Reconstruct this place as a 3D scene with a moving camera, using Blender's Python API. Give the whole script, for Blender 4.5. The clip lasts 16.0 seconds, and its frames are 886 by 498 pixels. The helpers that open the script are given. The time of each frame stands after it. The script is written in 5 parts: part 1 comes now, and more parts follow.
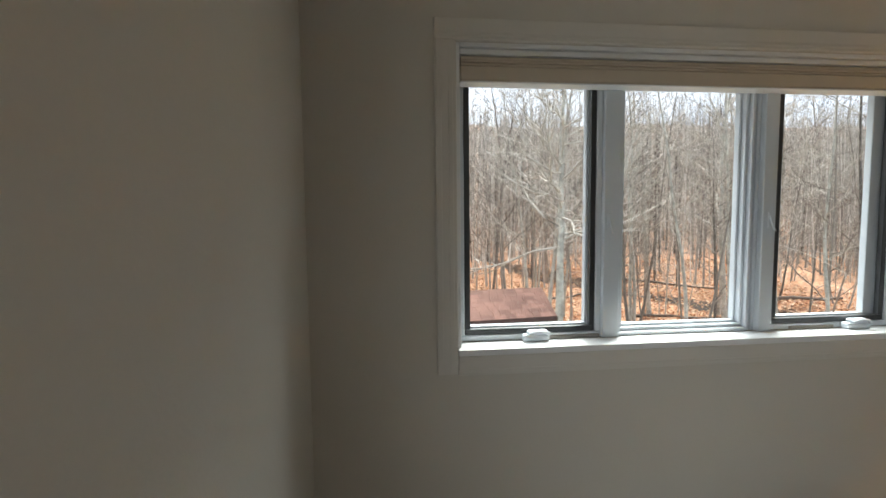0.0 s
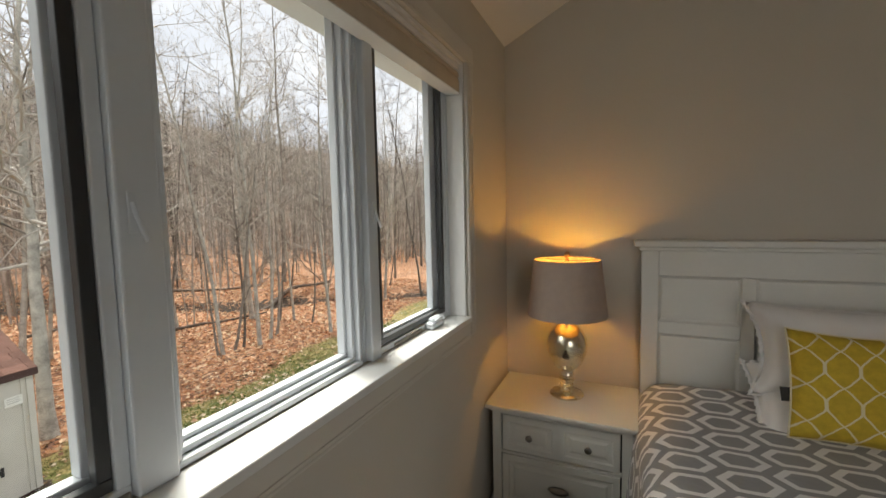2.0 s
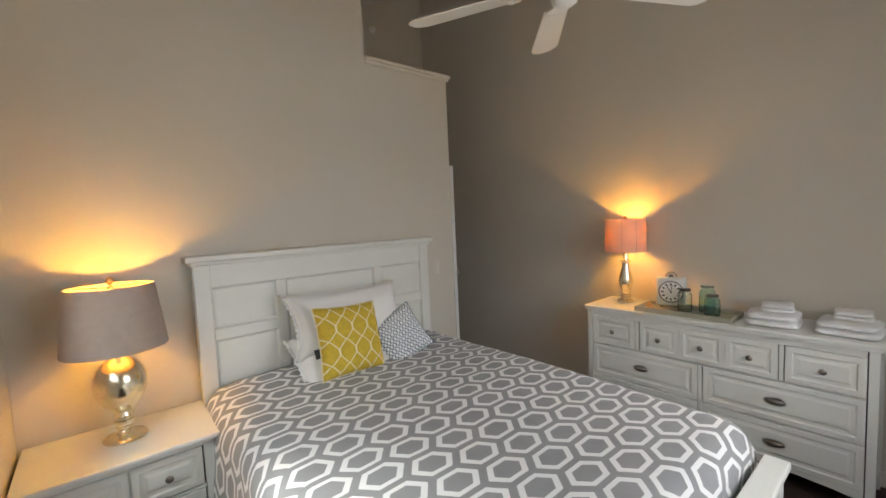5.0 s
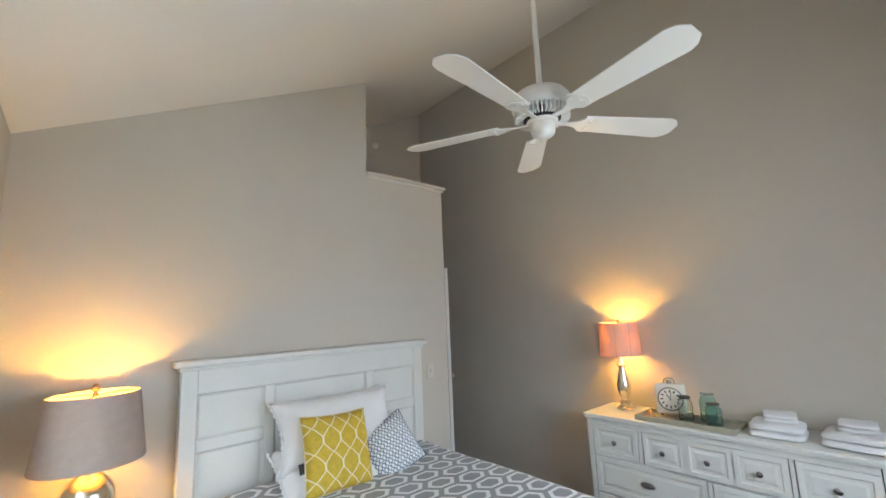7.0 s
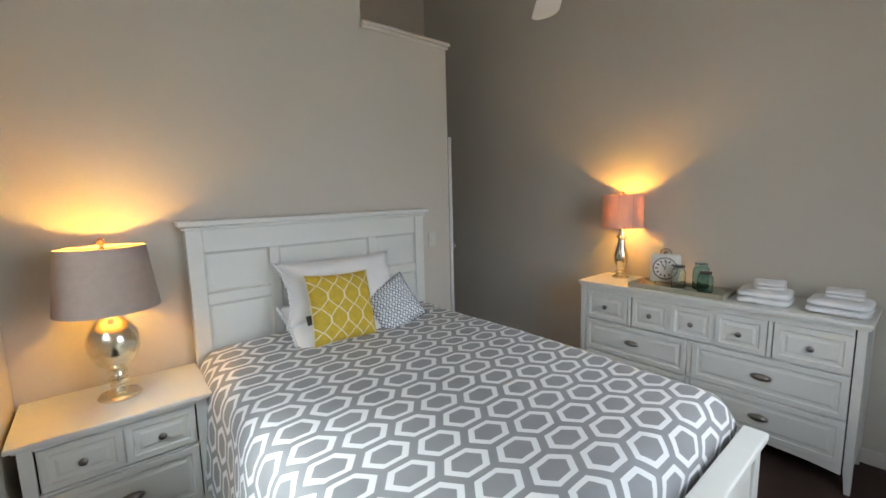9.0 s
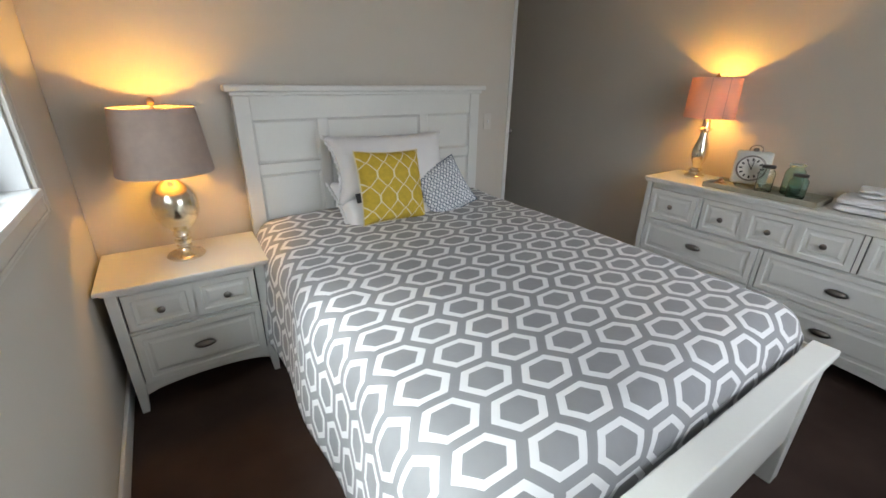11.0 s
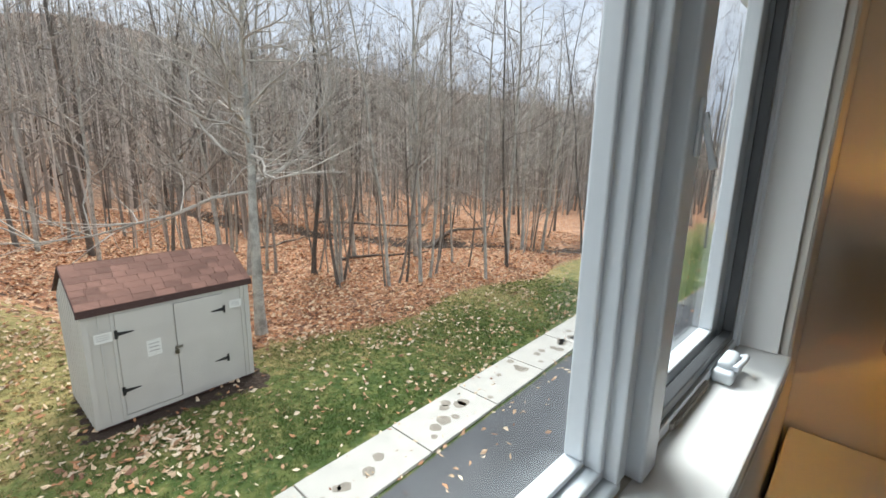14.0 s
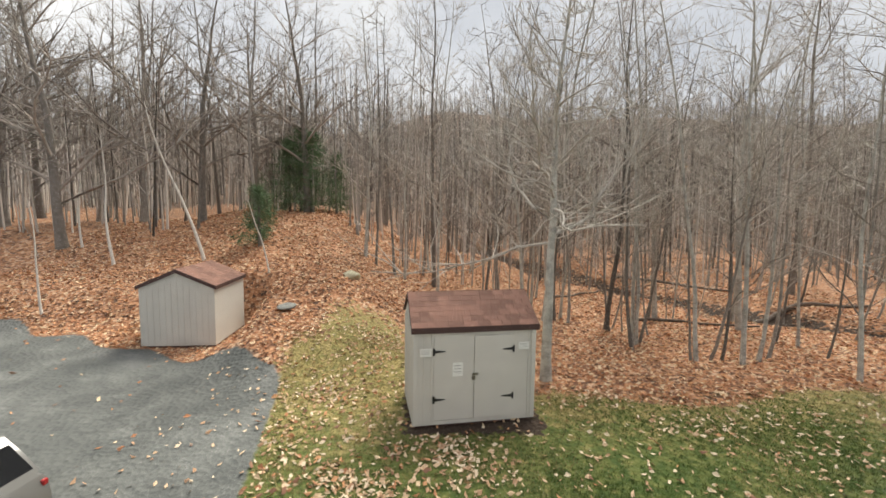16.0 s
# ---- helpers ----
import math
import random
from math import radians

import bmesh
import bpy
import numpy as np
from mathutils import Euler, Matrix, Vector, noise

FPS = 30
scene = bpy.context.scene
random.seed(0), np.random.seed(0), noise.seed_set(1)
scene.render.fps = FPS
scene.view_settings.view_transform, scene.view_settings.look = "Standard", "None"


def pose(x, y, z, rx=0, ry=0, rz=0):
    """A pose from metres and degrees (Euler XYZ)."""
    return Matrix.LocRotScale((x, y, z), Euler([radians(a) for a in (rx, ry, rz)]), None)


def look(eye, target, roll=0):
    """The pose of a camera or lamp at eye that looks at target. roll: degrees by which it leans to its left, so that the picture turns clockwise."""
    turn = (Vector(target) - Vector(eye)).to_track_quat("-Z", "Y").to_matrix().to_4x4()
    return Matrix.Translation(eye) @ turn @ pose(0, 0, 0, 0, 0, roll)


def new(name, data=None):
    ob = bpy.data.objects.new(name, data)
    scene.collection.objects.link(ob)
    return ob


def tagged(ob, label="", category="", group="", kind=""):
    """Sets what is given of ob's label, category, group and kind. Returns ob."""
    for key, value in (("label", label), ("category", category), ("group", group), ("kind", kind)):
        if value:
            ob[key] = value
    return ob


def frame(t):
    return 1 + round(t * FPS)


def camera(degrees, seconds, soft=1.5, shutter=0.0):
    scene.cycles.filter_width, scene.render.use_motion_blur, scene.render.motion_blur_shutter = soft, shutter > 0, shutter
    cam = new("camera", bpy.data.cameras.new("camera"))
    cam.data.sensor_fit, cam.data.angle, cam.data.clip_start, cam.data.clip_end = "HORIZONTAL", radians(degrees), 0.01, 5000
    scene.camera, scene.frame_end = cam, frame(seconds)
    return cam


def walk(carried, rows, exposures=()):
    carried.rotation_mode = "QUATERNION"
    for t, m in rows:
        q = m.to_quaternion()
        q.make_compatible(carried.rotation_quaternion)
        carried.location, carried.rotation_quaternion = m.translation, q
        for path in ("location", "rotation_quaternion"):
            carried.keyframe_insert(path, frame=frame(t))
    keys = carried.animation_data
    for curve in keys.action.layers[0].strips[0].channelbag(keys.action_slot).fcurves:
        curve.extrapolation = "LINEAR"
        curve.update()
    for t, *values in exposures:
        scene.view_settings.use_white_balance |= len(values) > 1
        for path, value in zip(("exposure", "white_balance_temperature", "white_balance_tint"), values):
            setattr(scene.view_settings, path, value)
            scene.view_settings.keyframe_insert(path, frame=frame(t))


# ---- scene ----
# ---- the camera ----
PATH = [
    (0, (1.45, -2.707, 1.576), (-0.536, -2.514, 1.442), -0.6),
    (0.5, (1.206, -2.665, 1.568), (-0.69, -2.04, 1.464), -0.8),
    (1, (0.932, -2.575, 1.564), (-0.776, -1.543, 1.44), -1.5),
    (1.5, (0.746, -2.433, 1.578), (-0.652, -1.01, 1.437), -1.7),
    (2, (0.634, -2.312, 1.552), (-0.179, -0.491, 1.397), -1.2),
    (2.5, (0.413, -2.327, 1.523), (0.56, -0.338, 1.377), -1.2),
    (3, (0.354, -2.413, 1.526), (1.267, -0.643, 1.352), -1.8),
    (3.5, (0.37, -2.473, 1.523), (1.572, -0.886, 1.332), -2.1),
    (3.7, (0.361, -2.493, 1.525), (1.606, -0.94, 1.329), -2.4),
    (5.8, (0.31, -2.524, 1.583), (1.634, -1.025, 1.549), -2.8),
    (6, (0.306, -2.529, 1.586), (1.631, -1.032, 1.636), -2.5),
    (6.5, (0.301, -2.55, 1.597), (1.618, -1.059, 1.804), -2.4),
    (7, (0.292, -2.578, 1.609), (1.596, -1.092, 1.915), -2.3),
    (7.5, (0.309, -2.58, 1.592), (1.604, -1.084, 1.883), -1.9),
    (8, (0.328, -2.564, 1.567), (1.623, -1.048, 1.727), -1.7),
    (8.5, (0.345, -2.547, 1.539), (1.636, -1.02, 1.494), -1.5),
    (9, (0.362, -2.547, 1.521), (1.631, -1.024, 1.261), -1.4),
    (9.2, (0.37, -2.543, 1.519), (1.633, -1.026, 1.179), -1.4),
    (11.3, (0.386, -2.4, 1.458), (1.313, -0.812, 0.671), 0.5),
    (11.5, (0.382, -2.36, 1.456), (1.208, -0.703, 0.7), 0.4),
    (12, (0.395, -2.198, 1.471), (0.823, -0.359, 0.812), 0.7),
    (12.5, (0.357, -2.081, 1.478), (0.309, -0.165, 0.907), 1.2),
    (13, (0.253, -1.957, 1.467), (-0.247, -0.086, 0.968), 1.3),
    (13.5, (0.167, -1.855, 1.512), (-0.842, -0.196, 1.033), 0.8),
    (14, (0.087, -1.803, 1.522), (-1.311, -0.43, 1.121), 1.2),
    (14.5, (0.063, -1.736, 1.516), (-1.62, -0.71, 1.182), 1.4),
    (15, (0.055, -1.68, 1.513), (-1.809, -1.01, 1.238), 1.2),
    (15.5, (0.05, -1.632, 1.511), (-1.909, -1.288, 1.294), 1.1),
    (16, (0.04, -1.598, 1.51), (-1.947, -1.456, 1.335), 0.8),
]
cam = camera(93.9, 16.0, soft=1.6)
walk(cam, [(t, look(eye, target, roll)) for t, eye, target, roll in PATH],
     [(0, 1.5, 6500, 5), (0.7, 1.25, 6900, 7), (1.3, 1.0, 7300, 9), (2, 0.95, 7300, 9), (2.5, 1.15, 6900, 9), (3, 1.88, 7400, 10), (3.5, 2.1, 7100, 10), (5.8, 2.35, 6450, 6), (7.5, 2.75, 5400, 4), (8, 2.62, 5150, 4),
      (9, 2.28, 6000, 5), (11.3, 2.15, 6200, 7), (12, 2.1, 6500, 6), (12.5, 1.42, 6500, 6), (13.5, 1.0, 6200, 5), (14.5, 0.58, 6800, 9), (16, 0.5, 7300, 10)])

# ---- world and light ----
world = bpy.data.worlds.new("world")
scene.world = world
world.use_nodes = True
wn, wl = world.node_tree.nodes, world.node_tree.links
sky = wn.new("ShaderNodeTexSky")
sky.sky_type, sky.sun_disc = "NISHITA", False
sky.sun_elevation, sky.sun_rotation = radians(35), radians(200)
sky.air_density, sky.dust_density = 1.0, 4.0
grey = wn.new("ShaderNodeHueSaturation")
grey.inputs["Saturation"].default_value = 0.12
wl.new(sky.outputs[0], grey.inputs["Color"])
cloud = wn.new("ShaderNodeMix")
cloud.data_type = "RGBA"
cloud.inputs[0].default_value = 0.82
drift = wn.new("ShaderNodeTexNoise")
drift.inputs["Scale"].default_value, drift.inputs["Detail"].default_value = 2.2, 5
wl.new(wn.new("ShaderNodeTexCoord").outputs["Generated"], drift.inputs["Vector"])
tone = wn.new("ShaderNodeValToRGB")
for e, (p, c) in zip(tone.color_ramp.elements, ((0.38, (0.37, 0.405, 0.50, 1)), (0.62, (0.57, 0.59, 0.665, 1)))):
    e.position, e.color = p, c
wl.new(drift.outputs["Fac"], tone.inputs[0])
bright = wn.new("ShaderNodeVectorMath")
bright.operation = "SCALE"
bright.inputs["Scale"].default_value = 9.6
wl.new(tone.outputs[0], bright.inputs[0])
wl.new(bright.outputs[0], cloud.inputs[7])
wl.new(grey.outputs[0], cloud.inputs[6])
wl.new(cloud.outputs[2], wn["Background"].inputs[0])
wn["Background"].inputs[1].default_value = 0.13

SUN = bpy.data.lights.new("sun", "SUN")
SUN.energy, SUN.angle, SUN.color = 4.3, radians(30), (1, 0.98, 0.95)
sun = new("sun", SUN)
sun.matrix_basis = look((-20, 12, 30), (0, 0, 0))

SKYLIGHT = bpy.data.lights.new("window_skylight", "AREA")
SKYLIGHT.shape, SKYLIGHT.size, SKYLIGHT.size_y, SKYLIGHT.energy = "RECTANGLE", 2.6, 0.9, 44
SKYLIGHT.color = (0.93, 0.97, 1.0)
skylight = new("window_skylight", SKYLIGHT)
skylight.matrix_basis = look((-0.78, -1.58, 3.02), (0.9, -1.58, 1.1))

# fill lamp outside an assumed, unseen south window, added to even out the room
SOUTHFILL = bpy.data.lights.new("south_fill_light", "AREA")
SOUTHFILL.shape, SOUTHFILL.size, SOUTHFILL.size_y, SOUTHFILL.energy = "RECTANGLE", 1.36, 1.16, 3.5
SOUTHFILL.color = (0.97, 0.98, 1.0)
south_fill = new("south_fill_light", SOUTHFILL)
south_fill.matrix_basis = look((1.92, -3.30, 1.55), (1.92, 0.0, 1.55))


def bulb(name, at, watts, r=0.022, color=(1.0, 0.50, 0.08)):
    data = bpy.data.lights.new(name, "POINT")
    data.energy, data.color, data.shadow_soft_size = watts, color, r
    ob = new(name, data)
    ob.location = at
    return ob


L1 = (0.366, -0.225, 0.65)
L2 = (3.325, -1.058, 0.875)
bulb("bedside_bulb", (L1[0], L1[1], 1.235), 2.6)
bulb("dresser_bulb", (L2[0], L2[1], 1.395), 2.3, 0.014)

# ---- materials ----
def nodes_of(name):
    m = bpy.data.materials.new(name)
    m.use_nodes = True
    n, l = m.node_tree.nodes, m.node_tree.links
    return m, n, l, n["Principled BSDF"]


def ramp(n, l, fac, stops):
    r = n.new("ShaderNodeValToRGB")
    while len(r.color_ramp.elements) < len(stops):
        r.color_ramp.elements.new(0.5)
    for e, (p, c) in zip(r.color_ramp.elements, stops):
        e.position, e.color = p, (*c, 1)
    l.new(fac, r.inputs[0])
    return r.outputs[0]


def noise_at(n, l, co, scale, detail=4, rough=0.55):
    t = n.new("ShaderNodeTexNoise")
    t.inputs["Scale"].default_value, t.inputs["Detail"].default_value, t.inputs["Roughness"].default_value = scale, detail, rough
    l.new(co, t.inputs["Vector"])
    return t.outputs["Fac"]


def mul(c, k):
    return tuple(min(1, v * k) for v in c)


def mat(name, c, rough=0.5, metal=0.0, var=0.06, scale=3.0, bump=0.05, bscale=150, dist=0.002, spec=0.5, rnd=0.0, coat=0.0):
    """A plain painted or natural surface with large stains and a fine grain."""
    m, n, l, b = nodes_of(name)
    co = n.new("ShaderNodeTexCoord").outputs["Object"]
    f1, f2 = noise_at(n, l, co, scale, 3), noise_at(n, l, co, bscale, 2)
    add = n.new("ShaderNodeMath")
    add.operation = "MULTIPLY_ADD"
    l.new(f2, add.inputs[0])
    add.inputs[1].default_value = 0.35
    l.new(f1, add.inputs[2])
    col = ramp(n, l, add.outputs[0], [(0.4, mul(c, 1 - var)), (0.95, mul(c, 1 + var))])
    if rnd:
        info = n.new("ShaderNodeObjectInfo")
        hs = n.new("ShaderNodeHueSaturation")
        mr = n.new("ShaderNodeMapRange")
        mr.inputs["To Min"].default_value, mr.inputs["To Max"].default_value = 1 - rnd, 1 + rnd
        l.new(info.outputs["Random"], mr.inputs[0])
        l.new(mr.outputs[0], hs.inputs["Value"])
        l.new(col, hs.inputs["Color"])
        col = hs.outputs[0]
    l.new(col, b.inputs["Base Color"])
    b.inputs["Roughness"].default_value, b.inputs["Metallic"].default_value = rough, metal
    b.inputs["Specular IOR Level"].default_value = spec
    b.inputs["Coat Weight"].default_value = coat
    if bump:
        bn = n.new("ShaderNodeBump")
        bn.inputs["Strength"].default_value, bn.inputs["Distance"].default_value = bump, dist
        l.new(f2, bn.inputs["Height"])
        l.new(bn.outputs[0], b.inputs["Normal"])
    return m


WALL = mat("greige_wall_paint", (0.60, 0.56, 0.495), 0.75, var=0.03, scale=1.5, bump=0.25, bscale=90, dist=0.0015, spec=0.25)
CEIL = mat("ceiling_paint", (0.80, 0.78, 0.74), 0.85, var=0.03, scale=1.2, bump=0.2, bscale=110, spec=0.2)
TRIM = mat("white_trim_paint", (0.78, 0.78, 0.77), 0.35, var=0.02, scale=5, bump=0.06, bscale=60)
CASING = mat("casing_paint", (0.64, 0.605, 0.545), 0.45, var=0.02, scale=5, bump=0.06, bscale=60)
VINYL = mat("white_vinyl", (0.66, 0.70, 0.74), 0.35, var=0.03, scale=6, bump=0.03, bscale=80)
FURN = mat("white_furniture_paint", (0.72, 0.72, 0.68), 0.38, var=0.03, scale=4, bump=0.08, bscale=70)
BLACK = mat("dark_screen_frame", (0.035, 0.037, 0.04), 0.4, var=0.15, scale=20)
SHADEBLIND = mat("cream_shade_fabric", (0.55, 0.47, 0.37), 0.9, var=0.06, scale=10, bump=0.3, bscale=400)
CARPET = mat("dark_brown_carpet", (0.075, 0.05, 0.042), 0.95, var=0.3, scale=2.5, bump=1.0, bscale=350, dist=0.006, spec=0.15)
TAUPE = mat("taupe_lampshade_linen", (0.42, 0.33, 0.28), 0.9, var=0.06, scale=30, bump=0.3, bscale=500)
MERC = mat("mercury_glass", (0.88, 0.78, 0.60), 0.2, 1.0, var=0.2, scale=14, bump=0.15, bscale=40)
NICKEL = mat("brushed_nickel", (0.27, 0.25, 0.23), 0.28, 1.0, var=0.1, scale=20)
BRASS = mat("brass_finial", (0.55, 0.32, 0.16), 0.3, 1.0)
WHITECLOTH = mat("white_cotton", (0.82, 0.81, 0.80), 0.9, var=0.03, scale=8, bump=0.5, bscale=220, dist=0.003)
TOWEL = mat("white_terry", (0.90, 0.90, 0.895), 0.98, var=0.03, scale=12, bump=1.0, bscale=420, dist=0.004)
FANW = mat("white_fan_enamel", (0.80, 0.79, 0.76), 0.35, var=0.02)
DARK = mat("dark_gap", (0.02, 0.02, 0.02), 0.7)
SIDING = mat("grey_shed_paint", (0.60, 0.575, 0.52), 0.7, var=0.08, scale=3, bump=0.3, bscale=60)
SHINGLE = mat("brown_asphalt_shingle", (0.23, 0.12, 0.09), 0.95, var=0.2, scale=9, bump=0.8, bscale=200, dist=0.004, rnd=0.25)
FASCIA = mat("brown_fascia", (0.07, 0.035, 0.03), 0.7, var=0.1)
PAPER = mat("paper_sign", (0.80, 0.79, 0.74), 0.8, var=0.03)
IRON = mat("black_iron", (0.015, 0.015, 0.016), 0.5)


def glass(name, color=(1, 1, 1), rough=0.0, ior=1.45):
    m, n, l, b = nodes_of(name)
    b.inputs["Base Color"].default_value = (*color, 1)
    b.inputs["Roughness"].default_value = rough
    b.inputs["IOR"].default_value = ior
    b.inputs["Transmission Weight"].default_value = 1.0
    return m


def pane_glass():
    """Thin window glass: clear, with a faint reflection by Fresnel."""
    m, n, l, b = nodes_of("window_glass")
    n.remove(b)
    tr, gl, mx, fr = n.new("ShaderNodeBsdfTransparent"), n.new("ShaderNodeBsdfGlossy"), n.new("ShaderNodeMixShader"), n.new("ShaderNodeLayerWeight")
    tr.inputs[0].default_value = (0.95, 0.97, 0.97, 1)
    gl.inputs["Roughness"].default_value = 0.02
    fr.inputs[0].default_value = 0.5
    power = math_node(n, l, "POWER", fr.outputs["Facing"], 5)
    l.new(math_node(n, l, "MULTIPLY_ADD", power, 0.7, 0.006), mx.inputs[0])
    l.new(tr.outputs[0], mx.inputs[1])
    l.new(gl.outputs[0], mx.inputs[2])
    l.new(mx.outputs[0], n["Material Output"].inputs[0])
    return m


AQUA = glass("aqua_jar_glass", (0.66, 0.84, 0.80))
CLEAR = glass("clear_jar_glass", (0.90, 0.97, 0.94))


def lit_shade(name, c, trans):
    """A cloth shade that lets the bulb's light through."""
    m, n, l, b = nodes_of(name)
    b.inputs["Base Color"].default_value = (*c, 1)
    b.inputs["Roughness"].default_value = 0.9
    co = n.new("ShaderNodeTexCoord").outputs["Object"]
    f = noise_at(n, l, co, 300, 2)
    l.new(ramp(n, l, f, [(0.3, mul(c, 0.92)), (0.7, mul(c, 1.08))]), b.inputs["Base Color"])
    t, mx = n.new("ShaderNodeBsdfTranslucent"), n.new("ShaderNodeMixShader")
    t.inputs[0].default_value = (*trans, 1)
    mx.inputs[0].default_value = 0.2
    l.new(b.outputs[0], mx.inputs[1])
    l.new(t.outputs[0], mx.inputs[2])
    l.new(mx.outputs[0], n["Material Output"].inputs[0])
    return m


ORANGE_SHADE = lit_shade("coral_shade_cloth", (0.74, 0.52, 0.43), (0.70, 0.48, 0.36))


def math_node(n, l, op, a, b=None, c=None):
    m = n.new("ShaderNodeMath")
    m.operation = op
    for i, v in enumerate((a, b, c)):
        if v is None:
            continue
        if isinstance(v, (int, float)):
            m.inputs[i].default_value = v
        else:
            l.new(v, m.inputs[i])
    return m.outputs[0]


def hex_cloth():
    """Grey quilt printed with white hexagon rings; uv in metres."""
    m, n, l, b = nodes_of("hexagon_quilt_cloth")
    uv = n.new("ShaderNodeUVMap").outputs[0]
    sep = n.new("ShaderNodeSeparateXYZ")
    l.new(uv, sep.inputs[0])
    PX, PY = 0.160, 0.130
    u, v = math_node(n, l, "DIVIDE", sep.outputs[1], PY), math_node(n, l, "DIVIDE", sep.outputs[0], PX / 0.8660254 * 1.0)

    def cell(du, dv):
        a = math_node(n, l, "ABSOLUTE", math_node(n, l, "SUBTRACT", math_node(n, l, "FLOORED_MODULO", math_node(n, l, "ADD", u, du), 1.0), 0.5))
        c = math_node(n, l, "ABSOLUTE", math_node(n, l, "SUBTRACT", math_node(n, l, "FLOORED_MODULO", math_node(n, l, "ADD", v, dv), 1.7320508), 0.8660254))
        return math_node(n, l, "MAXIMUM", a, math_node(n, l, "ADD", math_node(n, l, "MULTIPLY", a, 0.5), math_node(n, l, "MULTIPLY", c, 0.8660254)))

    d = math_node(n, l, "MINIMUM", cell(0, 0), cell(0.5, 0.8660254))
    ring = math_node(n, l, "MULTIPLY", math_node(n, l, "GREATER_THAN", d, 0.285), math_node(n, l, "LESS_THAN", d, 0.415))
    co = n.new("ShaderNodeTexCoord").outputs["Object"]
    weave, stain = noise_at(n, l, co, 500, 2), noise_at(n, l, co, 6, 3)
    g = ramp(n, l, stain, [(0.3, (0.24, 0.242, 0.25)), (0.7, (0.28, 0.282, 0.29))])
    mx = n.new("ShaderNodeMix")
    mx.data_type = "RGBA"
    l.new(ring, mx.inputs[0])
    l.new(g, mx.inputs[6])
    mx.inputs[7].default_value = (0.78, 0.78, 0.78, 1)
    l.new(mx.outputs[2], b.inputs["Base Color"])
    b.inputs["Roughness"].default_value = 0.6
    b.inputs["Sheen Weight"].default_value = 0.2
    bn = n.new("ShaderNodeBump")
    bn.inputs["Strength"].default_value, bn.inputs["Distance"].default_value = 0.25, 0.02
    l.new(noise_at(n, l, co, 9, 4), bn.inputs["Height"])
    bn2 = n.new("ShaderNodeBump")
    bn2.inputs["Strength"].default_value, bn2.inputs["Distance"].default_value = 0.2, 0.001
    l.new(weave, bn2.inputs["Height"])
    l.new(bn.outputs[0], bn2.inputs["Normal"])
    l.new(bn2.outputs[0], b.inputs["Normal"])
    return m


def trellis_cloth(name, ground, line, px, py, width, amp, wob=0.0):
    """Cloth printed with a trellis of wavy lines; uv in metres."""
    m, n, l, b = nodes_of(name)
    uv = n.new("ShaderNodeUVMap").outputs[0]
    sep = n.new("ShaderNodeSeparateXYZ")
    l.new(uv, sep.inputs[0])
    u, v = math_node(n, l, "DIVIDE", sep.outputs[0], px), math_node(n, l, "DIVIDE", sep.outputs[1], py)
    hit = None
    for sign in (1, -1):
        s = math_node(n, l, "SINE", math_node(n, l, "MULTIPLY", v, 2 * math.pi))
        ripple = math_node(n, l, "MULTIPLY", math_node(n, l, "SINE", math_node(n, l, "MULTIPLY", v, 14 * math.pi)), 0.03)
        w = math_node(n, l, "MULTIPLY", math_node(n, l, "ADD", s, ripple), sign * amp)
        d = math_node(n, l, "ABSOLUTE", math_node(n, l, "SUBTRACT", math_node(n, l, "FLOORED_MODULO", math_node(n, l, "ADD", u, w), 1.0), 0.5))
        on = math_node(n, l, "LESS_THAN", d, width)
        d2 = math_node(n, l, "ABSOLUTE", math_node(n, l, "SUBTRACT", math_node(n, l, "FLOORED_MODULO", math_node(n, l, "ADD", math_node(n, l, "ADD", u, 0.5), math_node(n, l, "MULTIPLY", w, -1)), 1.0), 0.5))
        on = math_node(n, l, "MAXIMUM", on, math_node(n, l, "LESS_THAN", d2, width))
        hit = on if hit is None else math_node(n, l, "MAXIMUM", hit, on)
    co = n.new("ShaderNodeTexCoord").outputs["Object"]
    mx = n.new("ShaderNodeMix")
    mx.data_type = "RGBA"
    l.new(hit, mx.inputs[0])
    l.new(ramp(n, l, noise_at(n, l, co, 40, 4), [(0.3, mul(ground, 0.88)), (0.7, mul(ground, 1.1))]), mx.inputs[6])
    mx.inputs[7].default_value = (*line, 1)
    l.new(mx.outputs[2], b.inputs["Base Color"])
    b.inputs["Roughness"].default_value = 0.85
    bn = n.new("ShaderNodeBump")
    bn.inputs["Strength"].default_value, bn.inputs["Distance"].default_value = 0.4, 0.002
    l.new(noise_at(n, l, co, 300, 2), bn.inputs["Height"])
    l.new(bn.outputs[0], b.inputs["Normal"])
    return m


GLASS = pane_glass()
QUILT = hex_cloth()
MUSTARD = trellis_cloth("mustard_trellis_cloth", (0.60, 0.42, 0.04), (0.80, 0.73, 0.50), 0.19, 0.25, 0.020, 0.25)
SCROLL = trellis_cloth("white_scroll_cloth", (0.80, 0.81, 0.82), (0.10, 0.14, 0.19), 0.044, 0.058, 0.062, 0.25)


